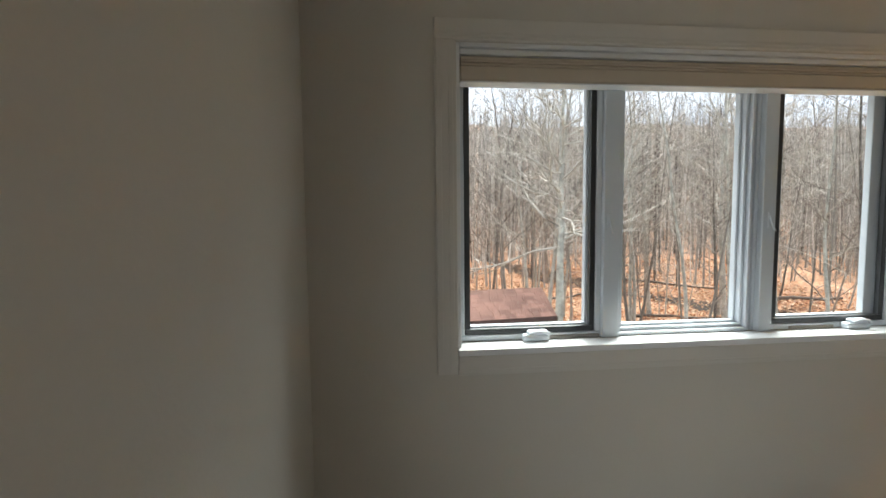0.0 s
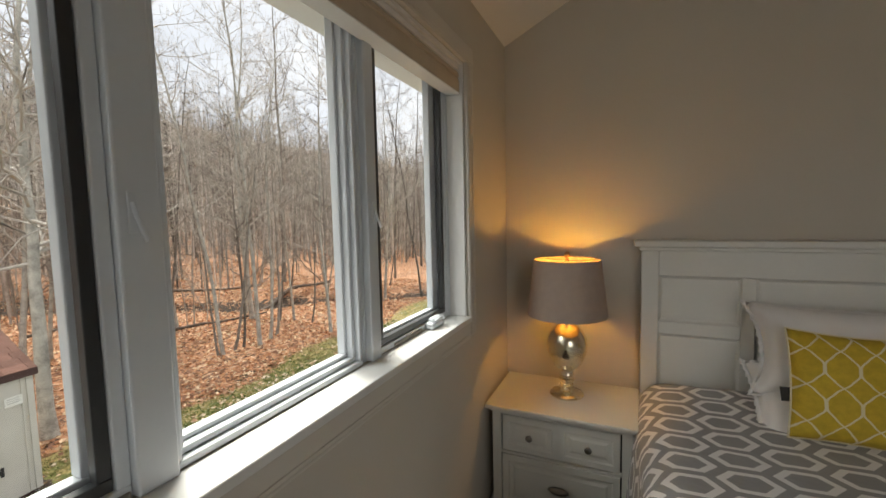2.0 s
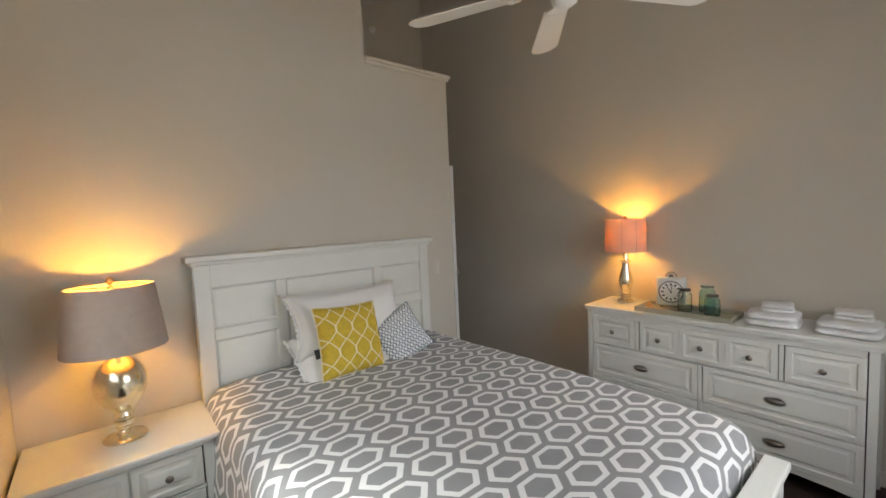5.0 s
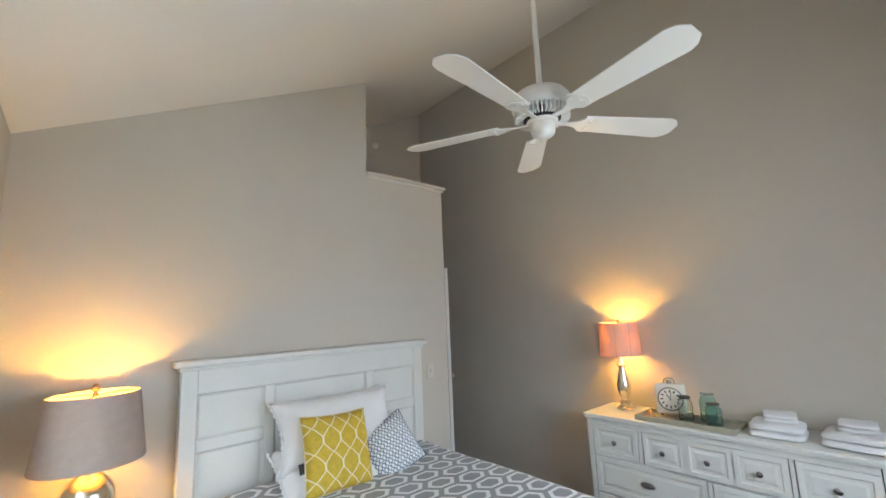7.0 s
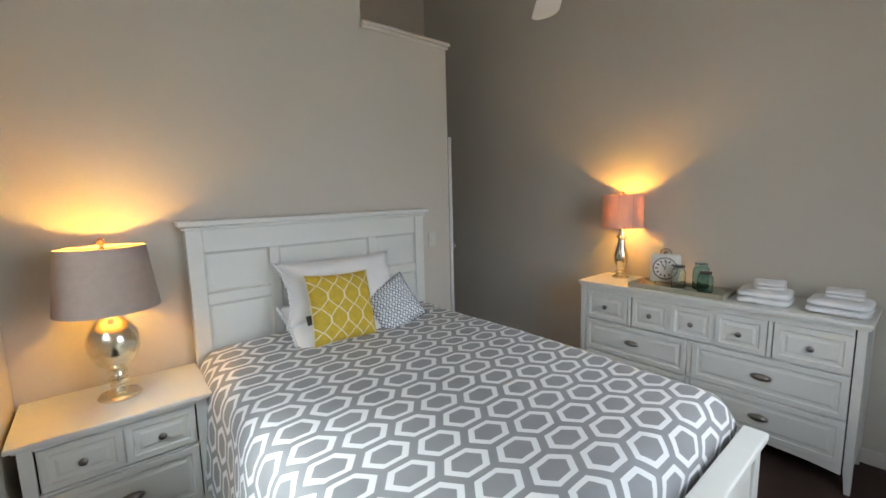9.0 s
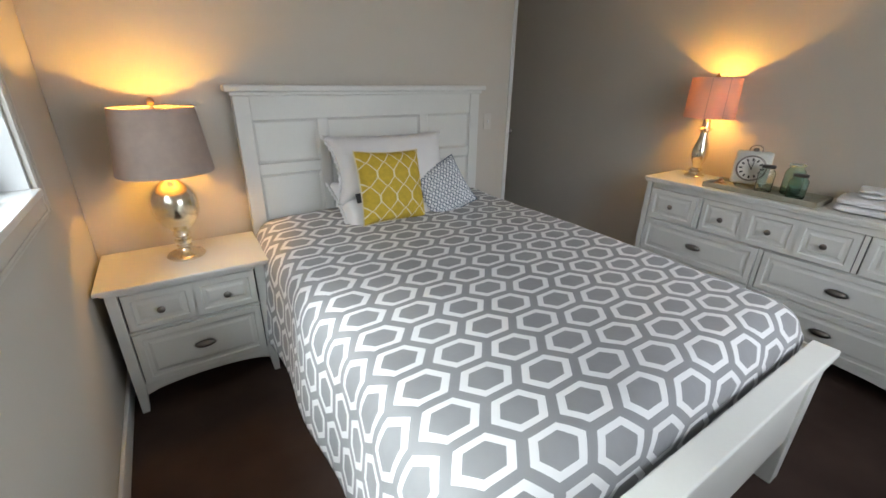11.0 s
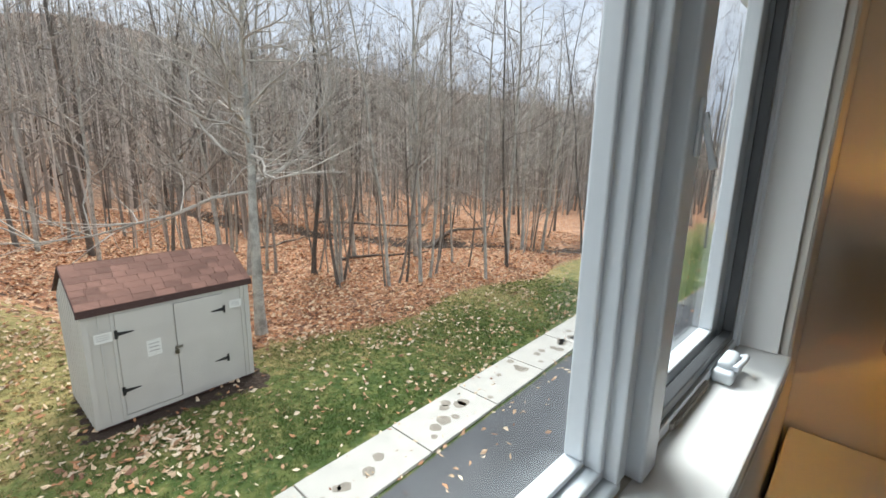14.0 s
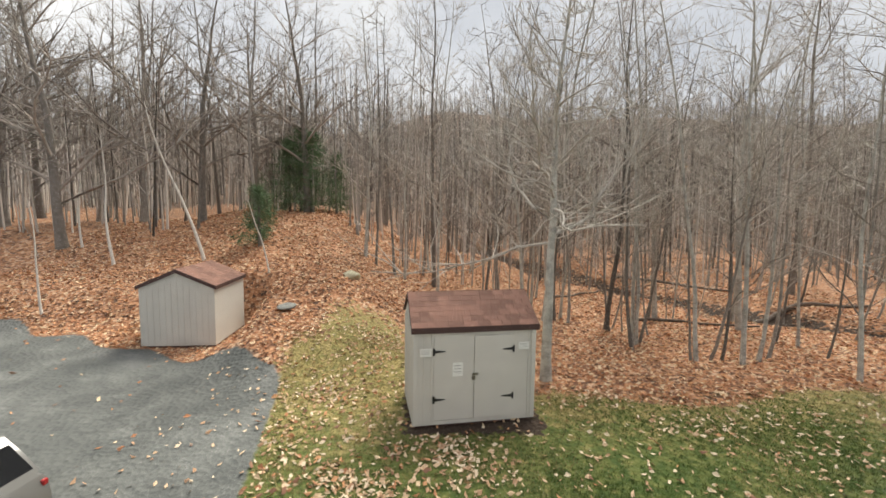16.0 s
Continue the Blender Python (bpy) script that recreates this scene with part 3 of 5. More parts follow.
# passage door, standing open
door = structure(new("door_1"), "white panelled door standing open in the passage, with a dark knob")
door.matrix_basis = pose(2.703, 0.93, 0.012, 0, 0, -88)
box("door_leaf", (0, -0.018, 0), (0.76, 0.018, 1.99), TRIM, door, 0.003)
for s in (-1, 1):
    lathe("door_knob", [(0.028, 0), (0.028, 0.006), (0.012, 0.010), (0.011, 0.03), (0.026, 0.04), (0.030, 0.052), (0.022, 0.064), (0.001, 0.067)], NICKEL, door, 20,
          pose(0.70, 0.018 * s, 1.05, -90 * s, 0, 0))

cl = structure(new("door_2"), "white door casing beside the dresser")
box("door_casing", (3.33, S + 0.001, 0), (3.42, -2.60, 2.08), TRIM, cl, 0.004)
sw = tagged(new("wall_switch"), "ivory wall switch plate beside the headboard", "light switch")
sw.matrix_basis = pose(2.37, -0.001, 1.175)
box("plate", (-0.033, -0.006, -0.055), (0.033, 0, 0.055), CASING, sw, 0.002)
box("toggle", (-0.005, -0.016, -0.010), (0.005, -0.0065, 0.012), TRIM, sw, 0.002)


# ---- furniture ----
def panel_front(bm, x0, x1, z0, z1, y, inset=0.035, deep=0.006, plain=False):
    """A drawer front with a recessed panel, facing -y."""
    vs = []
    for a, b, c, d, yy in ((x0, x1, z0, z1, y + 0.018), (x0, x1, z0, z1, y + 0.002), (x0 + 0.003, x1 - 0.003, z0 + 0.003, z1 - 0.003, y),
                           (x0 + inset - 0.006, x1 - inset + 0.006, z0 + inset - 0.006, z1 - inset + 0.006, y), (x0 + inset, x1 - inset, z0 + inset, z1 - inset, y + deep),
                           (x0 + inset + 0.014, x1 - inset - 0.014, z0 + inset + 0.014, z1 - inset - 0.014, y + deep),
                           (x0 + inset + 0.026, x1 - inset - 0.026, z0 + inset + 0.026, z1 - inset - 0.026, y + deep - 0.004)):
        vs.append([bm.verts.new(p) for p in ((a, yy, c), (b, yy, c), (b, yy, d), (a, yy, d))])
    vs = vs[2:] if plain else vs
    for p, q in zip(vs, vs[1:]):
        for k in range(4):
            bm.faces.new((p[k], p[(k + 1) % 4], q[(k + 1) % 4], q[k]))
    bm.faces.new(vs[-1])
    if not plain:
        bm.faces.new(vs[0][::-1])


def knob(parent, x, y, z):
    lathe("knob", [(0.008, 0), (0.006, 0.008), (0.008, 0.014), (0.015, 0.018), (0.016, 0.023), (0.010, 0.028), (0.001, 0.029)], NICKEL, parent, 18, pose(x, y, z, 90), label="dark nickel knob")


def pull(parent, x, y, z):
    bm = bmesh.new()
    rows = []
    for i in range(9):
        u = -1 + 2 * i / 8
        w = math.sqrt(max(0.0, 1 - u * u))
        rows.append([bm.verts.new((x + 0.045 * u, y - 0.022 * w * math.sin(a), z + 0.018 * w * math.cos(a))) for a in [math.pi * k / 8 for k in range(7)]] if w > 0 else [bm.verts.new((x + 0.045 * u, y, z))])
    for a, b in zip(rows, rows[1:]):
        if len(a) == 1 or len(b) == 1:
            one, many = (a[0], b) if len(a) == 1 else (b[0], a)
            for k in range(6):
                bm.faces.new((one, many[k], many[k + 1]))
        else:
            for k in range(6):
                bm.faces.new((a[k], a[k + 1], b[k + 1], b[k]))
    add_lathe(bm, [(0.03, 0), (0.03, 0.002)], 20, pose(x, y, z, 90) @ Matrix.Diagonal((1.7, 0.7, 1, 1)))
    finish("cup_pull", bm, NICKEL, parent, "dark nickel cup pull", True, 40)


def chest(name, at, rz, w, d, h, legs, rows, label, category, over=0.022, lw=0.042):
    """A painted chest: x along its front, the front at y=0 facing -y, depth towards +y. rows: top and bottom of each row and its drawers' x spans and pulls."""
    c = thing(name, at, label, category, rz=rz)
    bm = bmesh.new()
    add_box(bm, (-over, -over, h - 0.020), (w + over, d, h), 0.005)
    add_box(bm, (-0.012, -0.012, h - 0.034), (w + 0.012, d - 0.002, h - 0.0202), 0.004)
    finish("top", bm, FURN, c)
    for lx, s in ((0, 1), (w, -1)):
        for y0, nm in ((0.0, "leg"), (d - 0.045, "leg")):
            bm = bmesh.new()
            o = [(lx, h - 0.0345), (lx + s * lw, h - 0.0345), (lx + s * lw, legs), (lx + s * (lw - 0.012), 0.0), (lx + s * 0.002, 0.0)]
            add_prism(bm, o, y0, y0 + 0.045, "y")
            finish("leg", bm, FURN, c)
    body = bmesh.new()
    add_box(body, (0.004, 0.045, legs), (0.018, d - 0.045, h - 0.035))
    add_box(body, (w - 0.018, 0.045, legs), (w - 0.004, d - 0.045, h - 0.035))
    # black box behind the drawer fronts; its colour stands in for shade in the gaps
    box("gap_shade_box", (0.0425, 0.0222, legs + 0.012), (w - 0.0425, d - 0.01, h - 0.0355), DARK, c, 0)
    lastz = h - 0.035
    for z1, z0, spans in rows:
        add_box(body, (0.0425, 0.004, z1 + 0.004), (w - 0.0425, 0.0215, lastz - 0.0002 if lastz - z1 > 0.006 else z1 + 0.006), 0.001)
        lastz = z0 - 0.004
        for (a, b2, kk), nxt in zip(spans, spans[1:]):
            add_box(body, (b2 + 0.0055, 0.004, z0), (nxt[0] - 0.0055, 0.0215, z1))
    finish("body", body, FURN, c)
    bm = bmesh.new()
    o = [(0.0425, legs + 0.03), (w - 0.0425, legs + 0.03), (w - 0.0425, legs - 0.03)]
    o += [(0.0425 + (w - 0.085) * (1 - t / 12), legs - 0.03 + 0.035 * math.sin(math.pi * t / 12) ** 0.6) for t in range(1, 12)] + [(0.0425, legs - 0.03)]
    add_prism(bm, [(a, b) for a, b in o], 0.003, 0.0215, "y")
    finish("apron", bm, FURN, c)
    for z1, z0, spans in rows:
        for a, b2, kk in spans:
            dr = bmesh.new()
            cuts = []
            if kk == "k3":
                t = (b2 - a) / 3
                add_box(dr, (a, 0.0072, z0), (b2, 0.018, z1))
                cuts = [(a + j * t, a + (j + 1) * t) for j in range(3)]
            elif kk == "k2":
                t = (b2 - a) / 2
                add_box(dr, (a, 0.0072, z0), (b2, 0.018, z1))
                cuts = [(a + j * t, a + (j + 1) * t) for j in range(2)]
            else:
                panel_front(dr, a, b2, z0, z1, 0.0, 0.035)
            drawer = finish("drawer", dr, FURN, c)
            for p0, p1 in cuts:
                pn = bmesh.new()
                panel_front(pn, p0 + 0.0005, p1 - 0.0005, z0, z1, 0.0, 0.033, plain=True)
                finish("panel", pn, FURN, drawer)
            mid, zz = (a + b2) / 2, (z0 + z1) / 2
            if kk == "p":
                pull(drawer, mid, 0.004, zz)
            else:
                for j in range({"k": 1, "k2": 2, "k3": 3}[kk]):
                    t = (b2 - a) / {"k": 1, "k2": 2, "k3": 3}[kk]
                    knob(drawer, a + (j + 0.5) * t, 0.004, zz)
    return c


chest("nightstand", (0.047, -0.448, 0), 0, 0.62, 0.43, 0.65, 0.12,
      [(0.597, 0.425, [(0.048, 0.572, "k2")]), (0.405, 0.147, [(0.048, 0.572, "p")])],
      "white painted two-drawer nightstand in the corner under the window", "nightstand", over=0.030)
chest("dresser", (3.062, -0.897, 0), -90, 1.488, 0.402, 0.875, 0.12,
      [(0.803, 0.608, [(0.042, 0.343, "k"), (0.377, 1.110, "k3"), (1.140, 1.446, "k")]),
       (0.597, 0.374, [(0.042, 0.722, "p"), (0.754, 1.446, "p")]), (0.363, 0.137, [(0.042, 0.722, "p"), (0.754, 1.446, "p")])],
      "long white seven-drawer dresser with dark nickel pulls against the wall", "dresser", over=0.018, lw=0.036)


# bed
BX0, BX1, HZ = 0.700, 2.222, 1.418
bed = thing("bed", ((BX0 + BX1) / 2, -0.06, 0), "white panelled wooden bed frame with a tall headboard and low footboard", "bed")
HB = (BX1 - BX0) / 2


def headboard():
    bm = bmesh.new()
    for s in (-1, 1):
        add_box(bm, (s * HB - (0.075 if s > 0 else 0), -0.03, 0), (s * HB + (0.075 if s < 0 else 0), 0.03, HZ - 0.05), 0.004)
    add_box(bm, (-HB + 0.0755, -0.024, 0.30), (HB - 0.0755, 0.016, 0.42), 0.003)
    add_box(bm, (-HB + 0.0755, -0.024, HZ - 0.17), (HB - 0.0755, 0.016, HZ - 0.05), 0.003)
    add_box(bm, (-HB + 0.0755, 0.000, 0.42), (HB - 0.0755, 0.012, HZ - 0.17))
    finish("headboard_frame", bm, FURN, bed)
    bm = bmesh.new()
    add_box(bm, (-HB - 0.012, -0.042, HZ - 0.05), (HB + 0.012, 0.042, HZ - 0.030), 0.006)
    add_box(bm, (-HB - 0.035, -0.058, HZ - 0.0298), (HB + 0.035, 0.050, HZ), 0.007)
    finish("headboard_cap", bm, FURN, bed)
    xs = [-HB + 0.076, -0.325, 0.325, HB - 0.076]
    for x in xs[1:3]:
        box("stile", (x - 0.0275, -0.0238, 0.4205), (x + 0.0275, -0.0005, HZ - 0.1705), FURN, bed, 0.003)
    box("rail", (xs[0], -0.0236, 0.965), (xs[1] - 0.028, -0.0005, 1.025), FURN, bed, 0.003)
    box("rail", (xs[2] + 0.028, -0.0236, 0.965), (xs[3], -0.0005, 1.025), FURN, bed, 0.003)
    for a, b, c, d in ((xs[0], xs[1] - 0.028, 1.026, HZ - 0.171), (xs[0], xs[1] - 0.028, 0.421, 0.964), (xs[2] + 0.028, xs[3], 1.026, HZ - 0.171),
                       (xs[2] + 0.028, xs[3], 0.421, 0.964), (xs[1] + 0.028, xs[2] - 0.028, 0.421, HZ - 0.171)):
        bm = bmesh.new()
        rr = []
        for k, yy in ((0.0, -0.021), (0.006, -0.014), (0.014, -0.010), (0.022, -0.011)):
            rr.append([bm.verts.new(p) for p in ((a + k, yy, c + k), (b - k, yy, c + k), (b - k, yy, d - k), (a + k, yy, d - k))])
        for p, q in zip(rr, rr[1:]):
            for k in range(4):
                bm.faces.new((p[k], p[(k + 1) % 4], q[(k + 1) % 4], q[k]))
        bm.faces.new(rr[-1])
        finish("panel", bm, FURN, bed)


headboard()
FB = HB - 0.04
for s in (-1, 1):
    box("side_rail", (s * (HB - 0.03) - 0.014, -2.07, 0.20), (s * (HB - 0.03) + 0.014, -0.031, 0.36), FURN, bed, 0.003)
bm = bmesh.new()
for s in (-1, 1):
    add_box(bm, (s * FB - (0.07 if s > 0 else 0), -2.135, 0), (s * FB + (0.07 if s < 0 else 0), -2.075, 0.58), 0.004)
add_box(bm, (-FB + 0.0705, -2.125, 0.22), (FB - 0.0705, -2.085, 0.58), 0.004)
finish("footboard", bm, FURN, bed)
box("footboard_cap", (-FB - 0.022, -2.152, 0.5805), (FB + 0.022, -2.07, 0.61), FURN, bed, 0.006)
box("slat_base", (-HB + 0.045, -2.07, 0.27), (HB - 0.045, -0.04, 0.30), FURN, bed, 0.002)
mt = tagged(new("mattress"), "mattress hidden under the quilt", "mattress")
mt.matrix_basis = pose((BX0 + BX1) / 2, -0.06, 0.301)
box("mattress_body", (-HB + 0.06, -2.02, 0), (HB - 0.06, -0.05, 0.31), WHITECLOTH, mt, 0.04)


def quilt():
    """The quilt: a top that swells over the mattress and falls down both sides and into the foot, uv by length of cloth."""
    NX, NY = 90, 100
    hw, top, drop, r = HB + 0.02, 0.72, 0.52, 0.12
    y1, y2 = -0.14, -2.105

    def prof(s):
        """Across: s from the middle, in metres of cloth; returns x, drop below the top."""
        sg, s = (-1 if s < 0 else 1), abs(s)
        flat = hw - r
        if s <= flat:
            return sg * s, 0.012 * (s / flat) ** 2
        arc = r * math.pi / 2
        if s <= flat + arc:
            a = (s - flat) / r
            return sg * (flat + r * math.sin(a)), 0.012 + r * (1 - math.cos(a))
        e = s - flat - arc
        return sg * (flat + r + 0.04 * min(1, e / 0.4)), 0.012 + r + e
    smax = hw - r + r * math.pi / 2 + drop - r
    bm = bmesh.new()
    uvl = bm.loops.layers.uv.new("uv")
    grid = []
    L = abs(y2 - y1)
    for j in range(NY + 1):
        t = j / NY * (L + 0.22)
        if t <= L - 0.12:
            y, dz = y1 - t, 0.0
        elif t < L - 0.12 + 0.12 * math.pi / 2:
            a = (t - (L - 0.12)) / 0.12
            y, dz = y1 - (L - 0.12) - 0.12 * math.sin(a), 0.12 * (1 - math.cos(a))
        else:
            y, dz = y2, 0.12 + t - (L - 0.12) - 0.12 * math.pi / 2
        row = []
        for i in range(NX + 1):
            s = (i / NX * 2 - 1) * smax
            x, dx = prof(s)
            hang = min(1, dx / 0.15)
            x += 0.012 * hang * math.sin(y * 9 + s) * (1 if s > 0 else -1) + (0.0 if dz == 0 else -0.10 * (dz / 0.25) * (x / hw) * hang)
            if x > 0:
                x += 0.085 * hang * (1 - max(0, (t - L * 0.75) / (L * 0.35)) ** 2)
            if dz > 0.05:
                x *= 0.985
            z = top - max(dx, 0) - (dz if dx < 0.1 else dz * 0.4) + 0.010 * noise.noise(Vector((x * 2.3, y * 2.3, 1))) * (1 - hang) + 0.004 * noise.noise(Vector((x * 9, y * 7, 3))) * (1 - hang)
            z += 0.015 * min(1, max(0, x / hw)) ** 2 + 0.02 * (1 - hang) * max(0, 1 - abs(y + 1.0) / 1.2)
            z += 0.022 * max(0, 1 - abs(y - y1) / 0.45) * (1 - hang)
            row.append((bm.verts.new((x, y, max(z, 0.10))), (s, t)))
        grid.append(row)
    for j in range(NY):
        for i in range(NX):
            q = (grid[j][i], grid[j][i + 1], grid[j + 1][i + 1], grid[j + 1][i])
            f = bm.faces.new([v for v, _ in q])
            for lp, (_, uv) in zip(f.loops, q):
                lp[uvl].uv = uv
    ob = finish("quilt", bm, QUILT, smooth=True)
    ob.matrix_basis = pose((BX0 + BX1) / 2, 0, 0)
    md = ob.modifiers.new("thickness", "SOLIDIFY")
    md.thickness, md.offset = 0.018, -1
    tagged(ob, "grey quilt printed with white hexagon rings, spread over the bed", "quilt")


quilt()


def pillow(name, w, h, d, m, material, label, ruffle=0.0, tile=None, pinch=0.07, group=""):
    N = 26
    t = thing(name, (0, 0, 0), label, "pillow", group)
    t.matrix_basis = m
    bm = bmesh.new()
    uvl = bm.loops.layers.uv.new("uv")
    sides = []
    for sgn in (1, -1):
        g = []
        for j in range(N + 1):
            for i in range(N + 1):
                u, v = i / N * 2 - 1, j / N * 2 - 1
                x = u * w / 2 * (1 - pinch * (1 - u * u) * 0 - pinch * (1 - v * v) * abs(u) ** 3)
                y = v * h / 2 * (1 - pinch * (1 - u * u) * abs(v) ** 3)
                k = (max(0, 1 - u ** 4) * max(0, 1 - v ** 4)) ** 0.5
                z = sgn * d / 2 * k * (1 - 0.25 * (u * u + v * v) / 2) + 0.006 * noise.noise(Vector((u * 3, v * 3, sgn * 5))) * k
                g.append((bm.verts.new((x, y, z)), (x + 5, y + 5)))
        sides.append(g)
        for j in range(N):
            for i in range(N):
                q = [g[j * (N + 1) + i], g[j * (N + 1) + i + 1], g[(j + 1) * (N + 1) + i + 1], g[(j + 1) * (N + 1) + i]]
                f = bm.faces.new([v for v, _ in q])
                for lp, (_, uv) in zip(f.loops, q):
                    lp[uvl].uv = uv
    bmesh.ops.remove_doubles(bm, verts=bm.verts, dist=0.0004)
    finish("cushion", bm, material, t, smooth=True)
    bm = bmesh.new()
    edge = []
    for k in range(4 * 20):
        a, s = k % 20 / 20 * 2 - 1, k // 20
        u, v = ((a, -1), (1, a), (-a, 1), (-1, -a))[s]
        x = u * w / 2 * (1 - pinch * (1 - v * v) * abs(u) ** 3)
        y = v * h / 2 * (1 - pinch * (1 - u * u) * abs(v) ** 3)
        edge.append(Vector((x, y, 0)))
    if ruffle:
        n_ = 160
        inner, outer = [], []
        for k in range(n_):
            p = edge[k * 80 // n_].lerp(edge[(k * 80 // n_ + 1) % 80], (k * 80 / n_) % 1)
            o = p * (1 + ruffle / max(p.length, 0.1))
            inner.append(bm.verts.new(p * 0.985))
            outer.append(bm.verts.new(o + Vector((0, 0, 0.012 * math.sin(k * 1.9)))))
        for k in range(n_):
            bm.faces.new((inner[k], inner[(k + 1) % n_], outer[(k + 1) % n_], outer[k]))
        r = finish("ruffle", bm, material, t, smooth=True)
        md = r.modifiers.new("thickness", "SOLIDIFY")
        md.thickness = 0.003
    else:
        add_tube(bm, edge + edge[:2], 0.004, 6, False)
        finish("piping", bm, material, t, smooth=True)
    return t


pillow("bed_pillow", 0.77, 0.38, 0.22, pose(1.475, -0.25, 0.985, 66, 1, 3), WHITECLOTH, "white cotton bed pillow with a ruffled edge leaning on the headboard", 0.014, pinch=0.15, group="white bed pillows")
pillow("bed_pillow", 0.60, 0.36, 0.15, pose(1.40, -0.33, 0.79, 40, 0, 2), WHITECLOTH, "white cotton bed pillow behind the mustard cushion", 0.015, group="white bed pillows")
pillow("throw_cushion", 0.39, 0.39, 0.15, pose(1.372, -0.435, 0.912, 72, 3, 3), MUSTARD, "mustard yellow square cushion with a white trellis print on the bed")
pillow("throw_cushion", 0.33, 0.31, 0.15, pose(1.725, -0.40, 0.838, 64, -24, -8), SCROLL, "small white cushion with a fine dark scroll print on the bed")
tag = tagged(new("care_tag"), "small black cloth tag on the white pillow", "tag")
tag.matrix_basis = pose(1.188, -0.45, 0.875, 70, 0, 10)
box("tag_cloth", (-0.03, -0.025, 0), (0.03, 0.025, 0.002), IRON, tag, 0)


# ---- lamps and small things ----
def shade(name, parent, r0, r1, z0, z1, material, label):
    """An open drum of cloth, a little wider below, with rolled rims."""
    return lathe(name, [(r0, z0), (r0 + 0.001, z0 + 0.004), (r1 + 0.001, z1 - 0.004), (r1, z1), (r1 - 0.003, z1 - 0.002), (r0 - 0.003, z0 + 0.002), (r0, z0)], material, parent, 48, caps=False, label=label)


def spider(parent, r, z):
    bm = bmesh.new()
    for k in range(3):
        a = k * 2.0944 + 0.4
        add_tube(bm, [(0.008 * math.cos(a), 0.008 * math.sin(a), z), (r * math.cos(a), r * math.sin(a), z)], 0.0018, 6)
    finish("shade_spider", bm, NICKEL, parent)


l1 = thing("table_lamp", L1, "lit bedside lamp with gold mercury-glass urn base and taupe drum shade", "lamp")
lathe("lamp_base", [(0.001, 0.001), (0.080, 0.001), (0.083, 0.008), (0.074, 0.018), (0.045, 0.026), (0.03, 0.036), (0.026, 0.045), (0.033, 0.052), (0.033, 0.058), (0.028, 0.064),
                    (0.028, 0.072), (0.038, 0.078), (0.038, 0.086), (0.029, 0.092), (0.029, 0.100), (0.038, 0.108), (0.034, 0.118), (0.033, 0.130)], MERC, l1, 40, angle=35)
lathe("glass_urn", [(0.034, 0.1302), (0.044, 0.140), (0.064, 0.160), (0.083, 0.190), (0.095, 0.225), (0.098, 0.262), (0.093, 0.295), (0.078, 0.325), (0.056, 0.350), (0.036, 0.368), (0.026, 0.380), (0.022, 0.396)], MERC, l1, 48, angle=60, label="speckled gold mercury-glass urn")
tube("harp_rod", [(0, 0, 0.397), (0, 0, 0.52)], 0.008, NICKEL, l1)
lathe("finial", [(0.012, 0.673), (0.006, 0.686), (0.012, 0.694), (0.016, 0.706), (0.010, 0.717), (0.001, 0.722)], BRASS, l1, 16, label="copper finial")
tube("harp", [(0.012, 0, 0.53), (0.045, 0, 0.56), (0.052, 0, 0.60), (0.040, 0, 0.65), (0.0, 0, 0.674), (-0.040, 0, 0.65), (-0.052, 0, 0.60), (-0.045, 0, 0.56), (-0.012, 0, 0.53)], 0.0022, NICKEL, l1, 6)
shade("lamp_shade", l1, 0.190, 0.158, 0.407, 0.683, TAUPE, "taupe linen drum shade")
spider(l1, 0.155, 0.675)
tube("bulb_socket", [(0, 0, 0.521), (0, 0, 0.555)], 0.016, BRASS, l1)

l2 = thing("table_lamp", L2, "small lamp with turned silver base and glowing coral shade on dresser", "lamp")
lathe("lamp_base", [(0.001, 0.001), (0.063, 0.001), (0.065, 0.008), (0.056, 0.016), (0.041, 0.024), (0.035, 0.036), (0.046, 0.048), (0.041, 0.058), (0.027, 0.066), (0.030, 0.085), (0.046, 0.125), (0.054, 0.165),
                    (0.049, 0.205), (0.032, 0.260), (0.024, 0.310), (0.030, 0.320), (0.041, 0.328), (0.041, 0.338), (0.027, 0.348), (0.022, 0.380), (0.019, 0.40)], MERC, l2, 32, Matrix.Diagonal((0.94, 0.94, 0.92, 1)), angle=35)
tube("harp", [(0.008, -0.009, 0.43), (0.034, -0.036, 0.46), (0.040, -0.042, 0.52), (0.030, -0.032, 0.58), (0.0, 0, 0.604), (-0.030, 0.032, 0.58), (-0.040, 0.042, 0.52), (-0.034, 0.036, 0.46), (-0.008, 0.009, 0.43)], 0.0025, NICKEL, l2, 6)
shade("lamp_shade", l2, 0.142, 0.137, 0.376, 0.614, ORANGE_SHADE, "coral cloth drum shade")
for a_ in (196, 236):
    c_, s_ = math.cos(radians(a_)), math.sin(radians(a_))
    tube("shade_seam", [(0.1440 * c_, 0.1440 * s_, 0.378), (0.1390 * c_, 0.1390 * s_, 0.612)], 0.0015, TAUPE, l2, 5)
spider(l2, 0.135, 0.606)
tube("bulb_socket", [(0, 0, 0.369), (0, 0, 0.47)], 0.012, BRASS, l2)
lathe("finial", [(0.010, 0.604), (0.012, 0.622), (0.006, 0.632), (0.001, 0.640)], BRASS, l2, 16)

